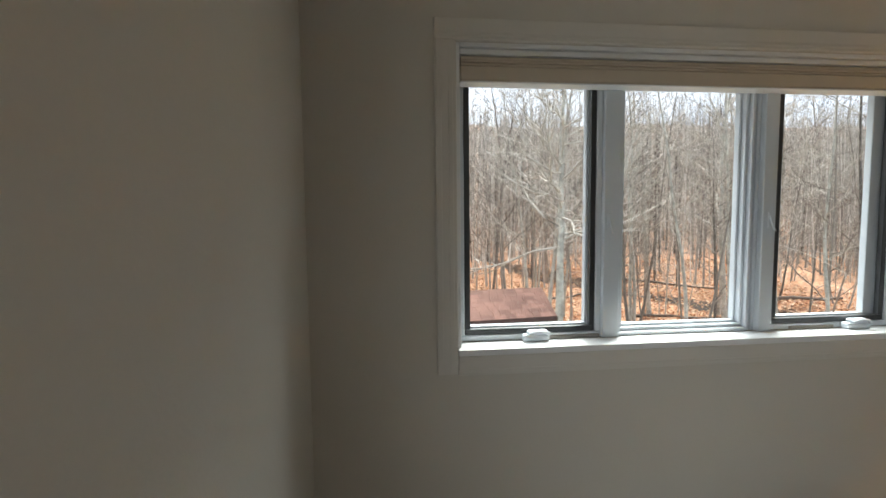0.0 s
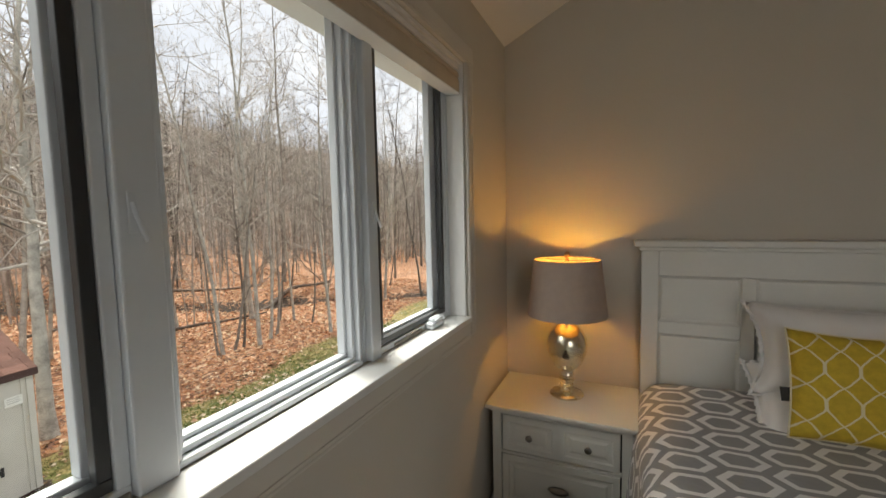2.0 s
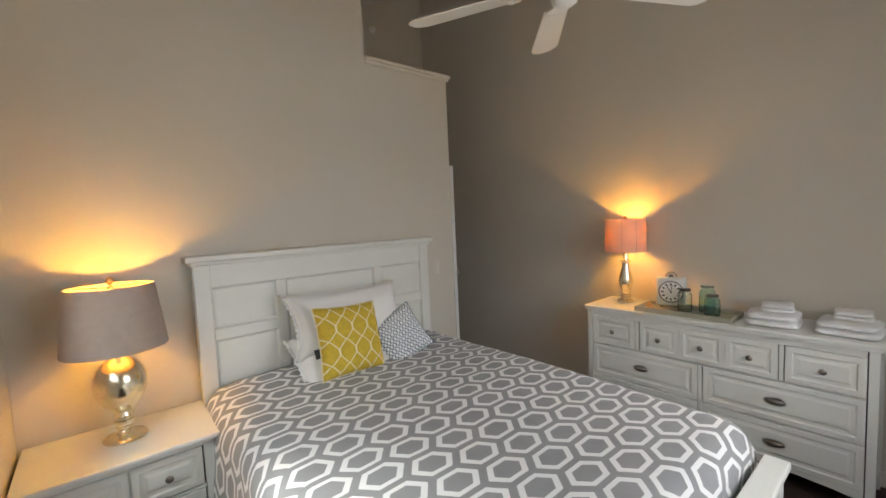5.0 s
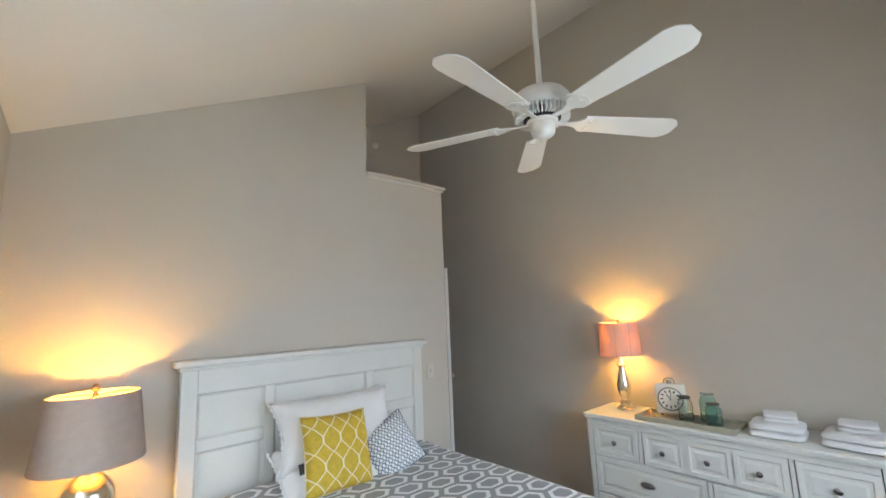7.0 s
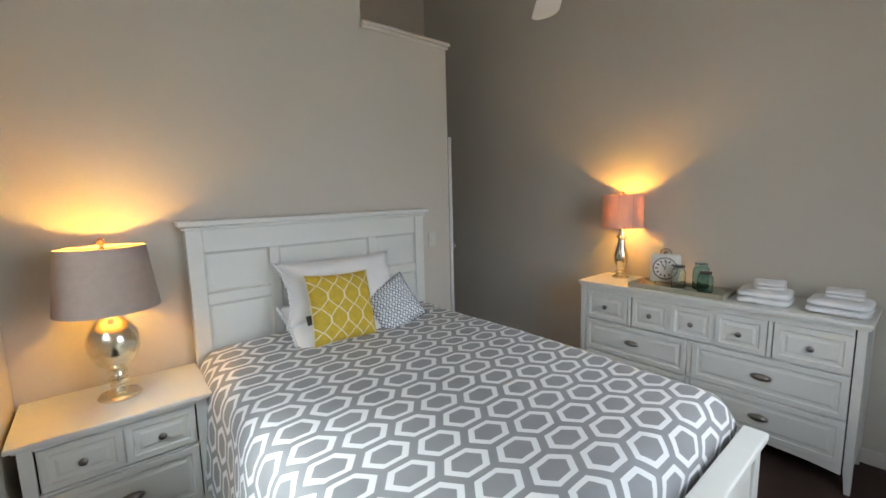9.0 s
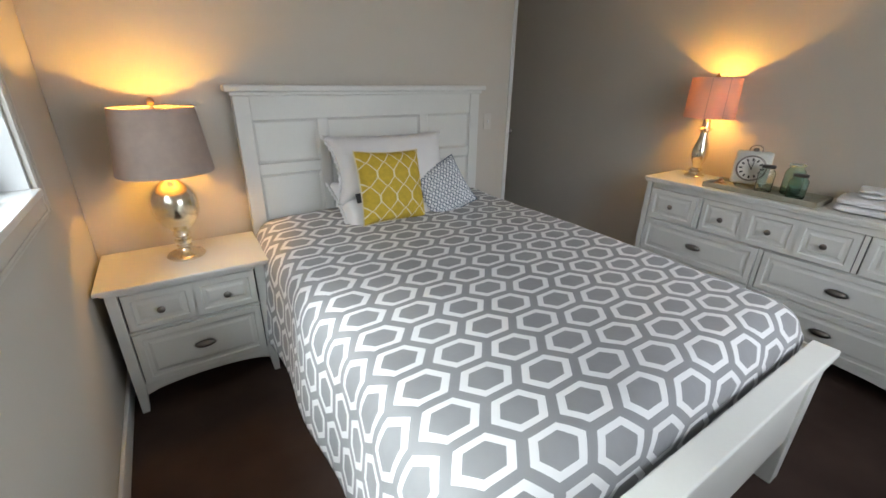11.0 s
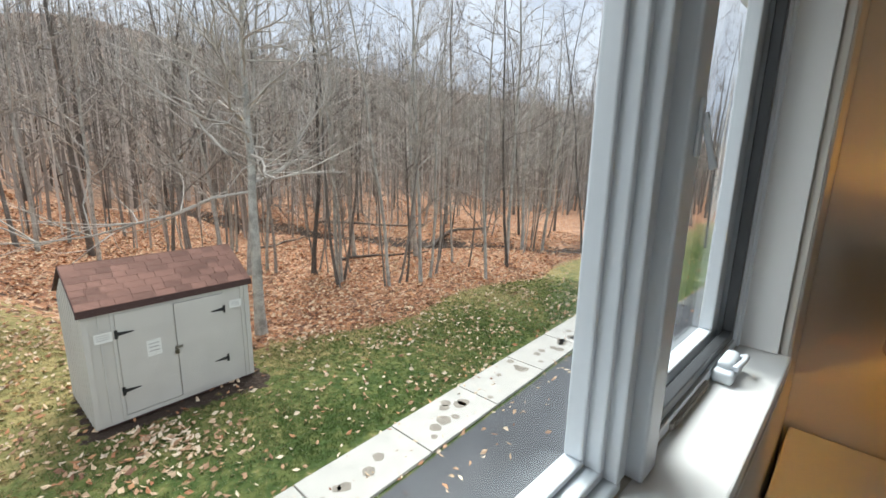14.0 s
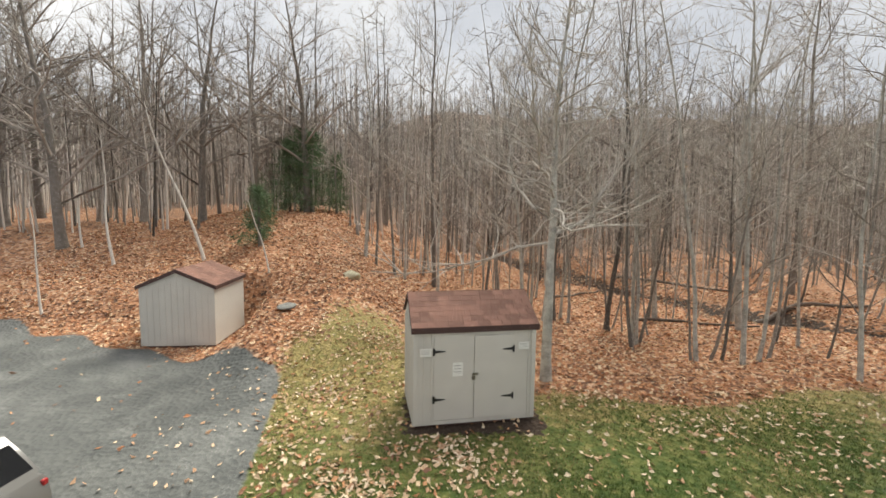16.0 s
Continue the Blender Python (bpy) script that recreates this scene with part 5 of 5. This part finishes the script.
# ---- trees ----
def make_tree(seed, height, r0, limbs, lean, twig_n, low=0.35, spread=0.30, rise=(0.1, 0.85), bend=0.34):
    """Trunk and bare crown meshes of a tree: tapered wandering trunk, rising limbs, forked branches and fine twigs."""
    r = random.Random(seed)
    tb, cb = [[], []], [[], []]

    def tubes(buf, pts, radii, seg):
        vs, fs = buf
        base = len(vs)
        for i, p in enumerate(pts):
            d = (pts[min(i + 1, len(pts) - 1)] - pts[max(i - 1, 0)])
            d = d.normalized() if d.length > 1e-6 else Vector((0, 0, 1))
            a = d.orthogonal().normalized()
            c = d.cross(a)
            for k in range(seg):
                t = 2 * math.pi * k / seg
                vs.append(p + (a * math.cos(t) + c * math.sin(t)) * radii[i])
        for i in range(len(pts) - 1):
            for k in range(seg):
                fs.append((base + i * seg + k, base + i * seg + (k + 1) % seg, base + (i + 1) * seg + (k + 1) % seg, base + (i + 1) * seg + k))

    def path(start, direction, length, n, bend, up):
        pts, d = [start.copy()], direction.normalized()
        for _ in range(n):
            d = (d + Vector((r.uniform(-bend, bend), r.uniform(-bend, bend), r.uniform(-bend, bend) + up))).normalized()
            pts.append(pts[-1] + d * length / n)
        return pts

    n = 12
    trunk = path(Vector((0, 0, -0.3)), Vector((lean * r.uniform(-1, 1), lean * r.uniform(-1, 1), 1)), height, n, 0.075, 0.06)
    rad = [r0 * (1 - 0.86 * (i / n) ** 0.9) * (1.25 if i == 0 else 1) for i in range(n + 1)]
    tubes(tb, trunk, rad, 9)
    for k in range(limbs):
        f = low + (1 - low) * (k + r.random()) / limbs
        i = min(n - 1, int(f * n))
        p = trunk[i].lerp(trunk[i + 1], f * n - i if f < 1 else 0.9)
        a = r.uniform(0, 2 * math.pi)
        ll = height * spread * (1.15 - f) * r.uniform(0.7, 1.3) + 0.5
        pts = path(p, Vector((math.cos(a), math.sin(a), r.uniform(*rise))), ll, 6, bend, 0.07)
        rr = max(0.014, rad[i] * 0.46)
        tubes(cb, pts, [rr * (1 - 0.75 * j / 6) for j in range(7)], 4)
        for b in range(twig_n):
            j = r.randint(1, 5)
            q = path(pts[j], (pts[j] - pts[j - 1]).normalized() + Vector((r.uniform(-1, 1), r.uniform(-1, 1), r.uniform(-0.3, 0.8))), ll * r.uniform(0.25, 0.5), 3, 0.42, 0.05)
            tubes(cb, q, [rr * 0.42, rr * 0.34, rr * 0.24, rr * 0.10], 3)
            for c in range(3):
                jj = r.randint(1, 3)
                q2 = path(q[jj], (q[jj] - q[jj - 1]).normalized() + Vector((r.uniform(-1, 1), r.uniform(-1, 1), r.uniform(-0.4, 0.6))), ll * r.uniform(0.10, 0.24), 2, 0.3, 0.0)
                tubes(cb, q2, [max(0.006, rr * 0.18), max(0.005, rr * 0.13), 0.0025], 3)
    out = []
    for nm, (vs, fs) in (("trunk", tb), ("crown", cb)):
        me = bpy.data.meshes.new(nm)
        me.from_pydata([tuple(v) for v in vs], [], fs)
        me.shade_smooth()
        out.append(me)
    return out


def tree(meshes, m, bark, twig, label, group):
    t = tagged(new("tree"), label, "tree", group)
    t.matrix_basis = m
    for nm, me in (("trunk", meshes[0]), ("crown", meshes[1])):
        key = me.name + bark.name
        if key not in TREE_CACHE:
            c = me.copy()
            c.materials.append(bark if nm == "trunk" else twig)
            TREE_CACHE[key] = c
        ob = new(nm, TREE_CACHE[key])
        ob.parent = t
    return t


TREE_CACHE = {}
KINDS = [make_tree(11, 15, 0.12, 24, 0.10, 8, 0.24, 0.36, (0.3, 1.3)), make_tree(12, 16, 0.085, 22, 0.09, 7, 0.26, 0.30, (0.3, 1.5)), make_tree(13, 12, 0.062, 18, 0.14, 6, 0.22, 0.32),
         make_tree(14, 18, 0.135, 22, 0.06, 7, 0.32, 0.28), make_tree(15, 9, 0.05, 13, 0.16, 5, 0.2, 0.34), make_tree(16, 14, 0.07, 20, 0.10, 6, 0.26, 0.30)]
BIRCHES = make_tree(31, 9, 0.12, 7, 0.05, 3, 0.5, 0.18)
SPREADING = make_tree(41, 15, 0.26, 24, 0.10, 8, 0.16, 0.52, (0.2, 1.0), 0.30)
HERO = make_tree(21, 11, 0.15, 36, 0.06, 11, 0.33, 0.46, (-0.15, 0.75), 0.42)
rt = random.Random(77)


def grow(x, y, kind, scale, label="bare grey-brown forest tree standing in leaf litter", bark=None, lean=0.0, group="bare woodland trees"):
    tree(KINDS[kind] if kind < 9 else HERO, pose(x, y, ground_z(x, y), rt.uniform(-lean, lean), rt.uniform(-lean, lean), rt.uniform(0, 360)) @ Matrix.Diagonal((scale, scale, scale, 1)),
         bark or BARK, PALETWIG if bark == PALEBARK else TWIG, label, group)


grow(-10.4, 1.95, 9, 1.0, "pale lichened tree with wide bare limbs behind the shed", PALEBARK)
# the nearest trees, in the order of their bearing: distance out, bearing as y over distance, kind, size
NEAR = [(19.5, .177, 1, .9), (18.5, .205, 2, 1), (18, .275, 0, .8), (19, .295, 5, 1), (15.5, .49, 3, .75), (14, .56, 1, .9), (13.8, .575, 5, .9), (11.9, .74, 5, 1.0), (11.4, .87, 1, .9), (11.6, .91, 2, 1),
        (10, 1.21, 5, .9), (11, 1.34, 1, 1), (13, 1.02, 2, .9), (17, .62, 3, .8), (22, -.02, 5, 1.1), (21.5, -.045, 1, .9), (22, -.115, 0, .8), (21.5, -.09, 2, 1.1), (17, .83, 1, 1), (20.8, .06, 1, .9), (16.5, .39, 2, 1),
        (12.5, 1.6, 0, .8), (14, 1.45, 3, .8)]
for d, a, k, s in NEAR:
    grow(-d, -1.6 + a * d, k, s, bark=PALEBARK if (d * 10) % 2 < 1 or a > 0.7 else BARK, lean=3)
for d, a, k, s in NEAR:
    if a > 0.1:
        grow(-d - rt.uniform(-0.4, 0.5), -1.6 + a * d + rt.choice((-1, 1)) * rt.uniform(0.22, 0.5), rt.choice((2, 4)), s * rt.uniform(1.0, 1.25), "slim stem growing beside a larger forest tree", lean=6)
for d, a in ((23, -0.80), (28, -0.49), (30, -0.25), (24, -1.05), (29, -0.62), (32, -0.84), (26, -0.92), (34, -0.36)):
    tree(SPREADING, pose(-d, -1.6 + a * d, ground_z(-d, -1.6 + a * d), 0, 0, a * 700), BARK, TWIG, "large bare tree with wide dark spreading limbs on the bank", "bare woodland trees")
for d, a, h in ((21, -.489, 0.92), (21, -.692, 0.78), (23, -.758, 0.62), (16, -.857, 0.5), (17, -.342, 0.42)):
    t_ = tree(BIRCHES, Matrix.Translation((-d, -1.6 + a * d, ground_z(-d, -1.6 + a * d))) @ Matrix.Rotation(radians(10), 4, (1, 0, 0)) @ Matrix.Rotation(a * 9, 4, "Z") @ Matrix.Diagonal((h * 0.8, h * 0.8, h, 1)),
              BIRCH, TWIG, "slim leaning white birch on the leaf-covered bank", "leaning birches")
for d, a, k, s in ((26, -.80, 9, 1.25), (25, -.37, 3, 0.9), (27, -.95, 0, 1), (29, -.62, 3, 1), (31, -.72, 0, 1.1), (26, -.50, 5, 1), (33, -.45, 3, 1), (30, -1.0, 3, 1), (34, -.85, 1, 1.1), (32, -.30, 0, 1), (34, -.58, 5, 1.1), (36, -.25, 3, 1), (28, -1.15, 1, 1), (35, -.95, 2, 1.3), (31, -.53, 2, 1.2)):
    grow(-d, -1.6 + a * d, k, s, lean=4)
for _ in range(34):
    d = rt.uniform(11.5, 24)
    grow(-d, -1.6 + rt.uniform(0.15, 1.5) * d, 4, rt.uniform(0.45, 0.9), "thin pale sapling among fallen leaves", rt.choice((PALEBARK, BARK)), 5, "saplings")
placed = 0
while placed < 185:
    d = 14 + 62 * rt.random() ** 1.15
    a = rt.uniform(-1.35, 2.4)
    y = a * d - 1.6
    if d < 22 and a < 0.05 or (d < 30 and -0.50 < a < -0.16) or (a < -0.4 and d < 24) or (y > 3 and abs(creek_off(-d, y)) < 1.2):
        continue
    grow(-d, y, rt.choice((0, 1, 1, 2, 3, 5, 5, 4)) if d < 42 else rt.choice((4, 2)), rt.uniform(0.75, 1.25) * (1 if d < 42 else 1.4), bark=PALEBARK if rt.random() < 0.45 else BARK, lean=4)
    placed += 1


for _ in range(22):
    y = rt.uniform(17, 38)
    grow(-rt.uniform(1.5, 13) - 0.12 * y, y, rt.choice((1, 2, 5, 4)), rt.uniform(0.75, 1.1), lean=4)


def far_woods():
    """Thin trunks and branches massed beyond the nearer trees, with an understorey of stems and brush."""
    r = random.Random(9)
    vs, fs = [], []

    def stick(p, q, r0, r1):
        b = len(vs)
        d = (q - p).normalized()
        a = d.orthogonal().normalized()
        c = d.cross(a)
        for pt, rr in ((p, r0), (q, r1)):
            for k in range(3):
                t = 2.0944 * k
                vs.append(pt + (a * math.cos(t) + c * math.sin(t)) * rr)
        fs.extend([(b, b + 1, b + 4, b + 3), (b + 1, b + 2, b + 5, b + 4), (b + 2, b, b + 3, b + 5)])

    def twig(p, q, w):
        b = len(vs)
        a = (q - p).cross(Vector((1, 0.2, 0))).normalized() * w
        vs.extend((p - a, p + a, q))
        fs.append((b, b + 1, b + 2))

    def stem(x, y, h, r0, n, long, lean, low=0.12):
        z = ground_z(x, y)
        tip, base = Vector((x + r.uniform(-lean, lean), y + r.uniform(-lean, lean), z + h)), Vector((x, y, z - 0.5))
        stick(base, tip, r0, 0.02)
        for _ in range(n):
            f = r.uniform(low, 1)
            p = base.lerp(tip, f)
            l_ = r.uniform(0.5, long) * (1.25 - f)
            q = p + Vector((r.uniform(-0.6, 0.6), r.uniform(-1, 1), r.uniform(0.2, 1.3))) * l_
            twig(p, q, 0.035)
            twig(p.lerp(q, 0.4), q + Vector((r.uniform(-1, 1), r.uniform(-1, 1), r.uniform(0, 1))) * l_ * 0.5, 0.02)

    for _ in range(5200):
        d = r.uniform(36, 120) if r.random() < 0.62 else r.uniform(100, 200)
        stem(-d, r.uniform(-1.6, 3.4) * d, r.uniform(8, 14), r.uniform(0.08, 0.20), 20, 3.2, 1.0)
    for _ in range(700):
        stem(r.uniform(-34, -4), r.uniform(34, 90), r.uniform(6, 14), r.uniform(0.05, 0.16), 14, 2.8, 1.0)
    k = 0
    while k < 2600:
        d = 24 + 45 * r.random()
        a = r.uniform(-1.5, 2.4)
        y = a * d - 1.6
        if (d < 30 and -0.50 < a < -0.16) or (a < -0.4 and d < 23) or (y > 3 and abs(creek_off(-d, y)) < 1.0):
            continue
        k += 1
        h = r.uniform(3, 12)
        stem(-d, y, h, 0.015 + 0.006 * h, 8, 1.6, 0.08 * h, 0.35)
    me = bpy.data.meshes.new("far_woods")
    me.from_pydata([tuple(v) for v in vs], [], fs)
    me.materials.append(FARTWIG)
    tagged(new("far_woods", me), "distant bare woods and thin brush on the hillside", "trees", kind="stuff")


far_woods()


def pine(x, y, h, w, seed):
    r = random.Random(seed)
    t = tagged(new("pine_tree"), "dark green pine at the edge of the woods", "tree", "pines")
    t.matrix_basis = pose(x, y, ground_z(x, y))
    tube("trunk", [(0, 0, -0.2), (0.03, 0, h * 0.5), (0, 0.02, h)], [0.10, 0.07, 0.015], BARK, t)
    vs, fs = [], []
    for k in range(int(110 * h / 5)):
        f = (k + r.random()) / int(110 * h / 5)
        z = h * (0.04 + 0.96 * f)
        a = r.uniform(0, 6.283)
        L = w * (1.05 - f) ** 0.8 * r.uniform(0.45, 1.2)
        d = Vector((math.cos(a), math.sin(a), r.uniform(-0.1, 0.35)))
        for j in range(52):
            p = Vector((0, 0, z)) + d * L * r.uniform(0.15, 1) + Vector((r.gauss(0, 0.15), r.gauss(0, 0.15), r.gauss(0, 0.12)))
            q = p + Vector((r.uniform(-1, 1), r.uniform(-1, 1), r.uniform(-0.3, 0.8))).normalized() * r.uniform(0.14, 0.34)
            s = Vector((r.uniform(-1, 1), r.uniform(-1, 1), r.uniform(-1, 1))).normalized() * 0.022
            b = len(vs)
            vs.extend((p - s, p + s, q))
            fs.append((b, b + 1, b + 2))
    me = bpy.data.meshes.new("crown")
    me.from_pydata([tuple(v) for v in vs], [], fs)
    me.materials.append(NEEDLE)
    c = new("crown", me)
    c.parent = t


pine(-30, -8.7, 5.6, 3.0, 1)
pine(-31, -10.6, 5.2, 3.0, 2)
pine(-30.5, -9.7, 5.9, 3.0, 4)
pine(-32, -7.4, 4.4, 2.6, 6)
pine(-21.3, -9.3, 2.9, 1.7, 3)


def scatter(name, n, area, size, mats, seed, label, test, flat=0.5, zoff=0.012):
    """Loose curled leaves, four corners each."""
    r = random.Random(seed)
    vs, fs, mi = [], [], []
    while len(fs) < 2 * n:
        x, y = r.uniform(*area[0]), r.uniform(*area[1])
        if r.random() > test(x, y):
            continue
        s = size * r.uniform(0.6, 1.3)
        a = r.uniform(0, 6.283)
        c, d = math.cos(a), math.sin(a)
        z = ground_z(x, y) + zoff
        b = len(vs)
        for u, v, w in ((-1, 0, 0.1), (0, -0.45, 0), (1, 0, r.uniform(0, flat)), (0, 0.45, r.uniform(0, flat))):
            vs.append((x + (u * c - v * d) * s / 2, y + (u * d + v * c) * s / 2, z + w * s))
        k = r.randrange(len(mats))
        fs.extend(((b, b + 1, b + 2), (b, b + 2, b + 3)))
        mi.extend((k, k))
    me = bpy.data.meshes.new(name)
    me.from_pydata(vs, [], fs)
    for m in mats:
        me.materials.append(m)
    me.polygons.foreach_set("material_index", mi)
    tagged(new(name, me), label, "leaves", kind="stuff")


def dens(x, y):
    g, gr, c = cover(x, y)
    if gr > 0.5:
        return 0.012
    if c > 0.35:
        return 0.55 if x < -12 else 0.1
    k = 0.03 if g > 0.5 else 1.0
    if y < -1 and g > 0.3:
        k = 0.22
    return k * (0.5 + 0.8 * max(0, noise.noise(Vector((x * 0.6, y * 0.6, 4))) + 0.3))


scatter("fallen_leaves", 95000, ((-33, -1.0), (-20, 24)), 0.13, LEAFM, 3, "fallen brown oak leaves scattered over the yard and wood floor", dens)


def lawn_dens(x, y):
    g, gr, c = cover(x, y)
    if gr > 0.5 or c > 0.35:
        return 0.03
    return (0.10 + 1.0 * max(0, noise.noise(Vector((x * 0.7, y * 0.7, 14))))) * (0.5 + 0.7 * (y < -0.5)) if g > 0.2 else 0


scatter("lawn_leaves", 4300, ((-14, -3.0), (-7, 13)), 0.115, LAWNLEAF, 4, "pale curled tan leaves lying on the lawn", lawn_dens)


def grass():
    r = random.Random(8)
    vs, fs, mi = [], [], []

    def straw(x, y):
        return 0.08 + 0.5 * smooth(6.5, 9.0, -x) + 0.6 * (1 - smooth(-3.0, -0.5, y)) + 0.9 * noise.noise(Vector((x * 0.4, y * 0.4, 5)))

    while len(fs) < 90000:
        x, y = r.uniform(-13, -4.2), r.uniform(-6.5, 13)
        g, gr, c = cover(x, y)
        if gr > 0.4 or c > 0.4 or r.random() > g * (0.45 + 0.9 * noise.noise(Vector((x * 0.5, y * 0.5, 9))) + 0.3) or x > -4.95 - 0.075 * y:
            continue
        z = ground_z(x, y)
        for _ in range(3):
            px, py, a = x + r.uniform(-.04, .04), y + r.uniform(-.04, .04), r.uniform(0, 6.283)
            h = r.uniform(0.02, 0.06)
            b = len(vs)
            vs.extend(((px - 0.006 * math.cos(a), py - 0.006 * math.sin(a), z), (px + 0.006 * math.cos(a), py + 0.006 * math.sin(a), z), (px + r.uniform(-.03, .03), py + r.uniform(-.03, .03), z + h)))
            fs.append((b, b + 1, b + 2))
            mi.append(int(r.random() < straw(x, y)))
    me = bpy.data.meshes.new("grass")
    me.from_pydata(vs, [], fs)
    me.materials.append(mat("thin_lawn", (0.085, 0.13, 0.03), 0.8, var=0.5, scale=1.5, bump=0, spec=0.2))
    me.materials.append(mat("straw_lawn", (0.36, 0.30, 0.15), 0.8, var=0.4, scale=1.5, bump=0, spec=0.2))
    me.polygons.foreach_set("material_index", mi)
    tagged(new("grass", me), "thin autumn lawn", "grass", kind="stuff")


grass()


def rock(x, y, s, seed, label="pale rounded field stone in the leaves", material=None):
    bm = bmesh.new()
    bmesh.ops.create_icosphere(bm, subdivisions=3, radius=1)
    for v in bm.verts:
        k = 1 + 0.25 * noise.noise(v.co * 1.3 + Vector((seed, 0, 0)))
        v.co = Vector((v.co.x * s[0], v.co.y * s[1], v.co.z * s[2])) * k
    ob = finish("rock", bm, material or STONE, smooth=True)
    ob.matrix_basis = pose(x, y, ground_z(x, y) + s[2] * 0.3)
    tagged(ob, label, "rock", "field stones")


rock(-17.0, -4.15, (0.30, 0.36, 0.22), 1)
rock(-14.2, -5.9, (0.42, 0.30, 0.10), 2, "grey field stone half buried in leaves", GREYSTONE)
rock(-21, 1.3, (0.3, 0.4, 0.2), 3)


def log(x, y, a, L, r, tilt=0):
    q = random.Random(int(L * 100 + r * 1000))
    c, s_ = math.cos(radians(a)), math.sin(radians(a))
    pts = []
    for k in range(9):
        t = L * k / 8
        px, py = c * t - s_ * q.uniform(-0.04, 0.04), s_ * t + c * q.uniform(-0.04, 0.04)
        pts.append((px, py, ground_z(x + px, y + py) - ground_z(x, y) + r * 0.5 + q.uniform(0, 0.06)))
    ob = tube("fallen_log", pts, [r * (1 - 0.07 * k) for k in range(9)], DEADWOOD, None, 8)
    ob.matrix_basis = pose(x, y, ground_z(x, y))
    tagged(ob, "fallen dark log lying across the creek bed", "log", "fallen logs")


DEADWOOD = mat("wet_dead_wood", (0.12, 0.09, 0.07), 0.85, var=0.3, scale=6, bump=0.6, bscale=30, dist=0.01)
for k_, (lx, ly, la) in enumerate(((-27, 9.2, 60), (-24.5, 10.5, 95), (-19, 13.5, 70), (-29, 8, 130), (-22, 6, 115), (-17, 8, 75))):
    log(lx, ly, la, 3.0 + 0.37 * k_, 0.045 + 0.008 * k_)
log(-18.8, 15, 95, 7, 0.16)
log(-27, 12, 60, 8, 0.12, -4)

# parked car at the edge of the drive
CARP = mat("silver_white_car_paint", (0.20, 0.196, 0.185), 0.35, 0.3, var=0.02, bump=0, coat=0.6)
CARG = mat("dark_car_glass", (0.012, 0.013, 0.015), 0.08, var=0.02, bump=0)
LAMPR = mat("red_tail_lamp", (0.35, 0.02, 0.02), 0.2, var=0.05, bump=0)
TYRE = mat("tyre_rubber", (0.02, 0.02, 0.02), 0.85)


def car(m):
    """A small estate car: x along its length from the tail, y across."""
    c = tagged(new("car"), "silver-white estate car parked on the gravel drive", "car")
    c.matrix_basis = m
    ys = [(-0.88, 0.0), (-0.86, 0.05), (0.86, 0.05), (0.88, 0.0)]
    low = [(0.02, 0.35), (0.0, 0.60), (0.03, 0.85), (0.10, 1.00), (1.0, 1.02), (3.0, 1.00), (3.9, 0.92), (4.3, 0.75), (4.38, 0.45), (4.3, 0.28), (0.1, 0.26)]
    up = [(0.10, 1.0), (0.28, 1.30), (0.48, 1.52), (0.75, 1.58), (1.9, 1.58), (2.4, 1.50), (3.15, 1.0)]
    bm = bmesh.new()
    add_prism(bm, low, -0.87, 0.87, "y")
    bmesh.ops.bevel(bm, geom=[e for e in bm.edges if abs(e.verts[0].co.y - e.verts[1].co.y) < 0.01], offset=0.07, segments=3, affect="EDGES")
    body = finish("body", bm, CARP, c, smooth=True, angle=40)
    bm = bmesh.new()
    add_prism(bm, up, -0.80, 0.80, "y")
    for v in bm.verts:
        v.co.y *= 1 - 0.22 * max(0, v.co.z - 1.0)
    bmesh.ops.bevel(bm, geom=[e for e in bm.edges if abs(e.verts[0].co.y - e.verts[1].co.y) < 0.01], offset=0.05, segments=3, affect="EDGES")
    finish("cabin", bm, CARP, c, smooth=True, angle=40)
    bm = bmesh.new()
    add_prism(bm, [(-0.74, -0.004), (0.74, -0.004), (0.66, 0.40), (-0.66, 0.40)], 0, 0.012, "z")
    bmesh.ops.transform(bm, matrix=pose(0.165, 0, 1.10) @ Matrix.Rotation(radians(-59.5), 4, "Y") @ Matrix.Rotation(radians(-90), 4, "Z") @ pose(0, 0, -0.004), verts=bm.verts)
    finish("rear_window", bm, CARG, c)
    for s in (-1, 1):
        bm = bmesh.new()
        add_prism(bm, [(0.34, 1.04), (2.90, 1.04), (2.32, 1.47), (0.66, 1.51)], s * 0.755, s * 0.792, "y")
        finish("side_window", bm, CARG, c)
        box("tail_lamp", (0.03, s * 0.80 - 0.01, 0.87), (0.09, s * 0.80 + 0.0665, 0.95), LAMPR, c, 0.02)
        for x in (0.85, 3.5):
            w = lathe("wheel", [(0.001, -0.10), (0.19, -0.10), (0.20, -0.09), (0.20, 0.09), (0.19, 0.10), (0.001, 0.10)], NICKEL, c, 24, pose(x, s * 0.80, 0.325, 90))
            lathe("tyre", [(0.202, -0.10), (0.30, -0.10), (0.325, -0.07), (0.325, 0.07), (0.30, 0.10), (0.202, 0.10)], TYRE, w, 28, pose(x, s * 0.80, 0.325, 90), caps=False)
    box("bumper", (-0.05, -0.84, 0.36), (0.10, 0.84, 0.56), CARP, c, 0.04)


car(pose(-4.5, -6.3, G0, 0, 0, -98))
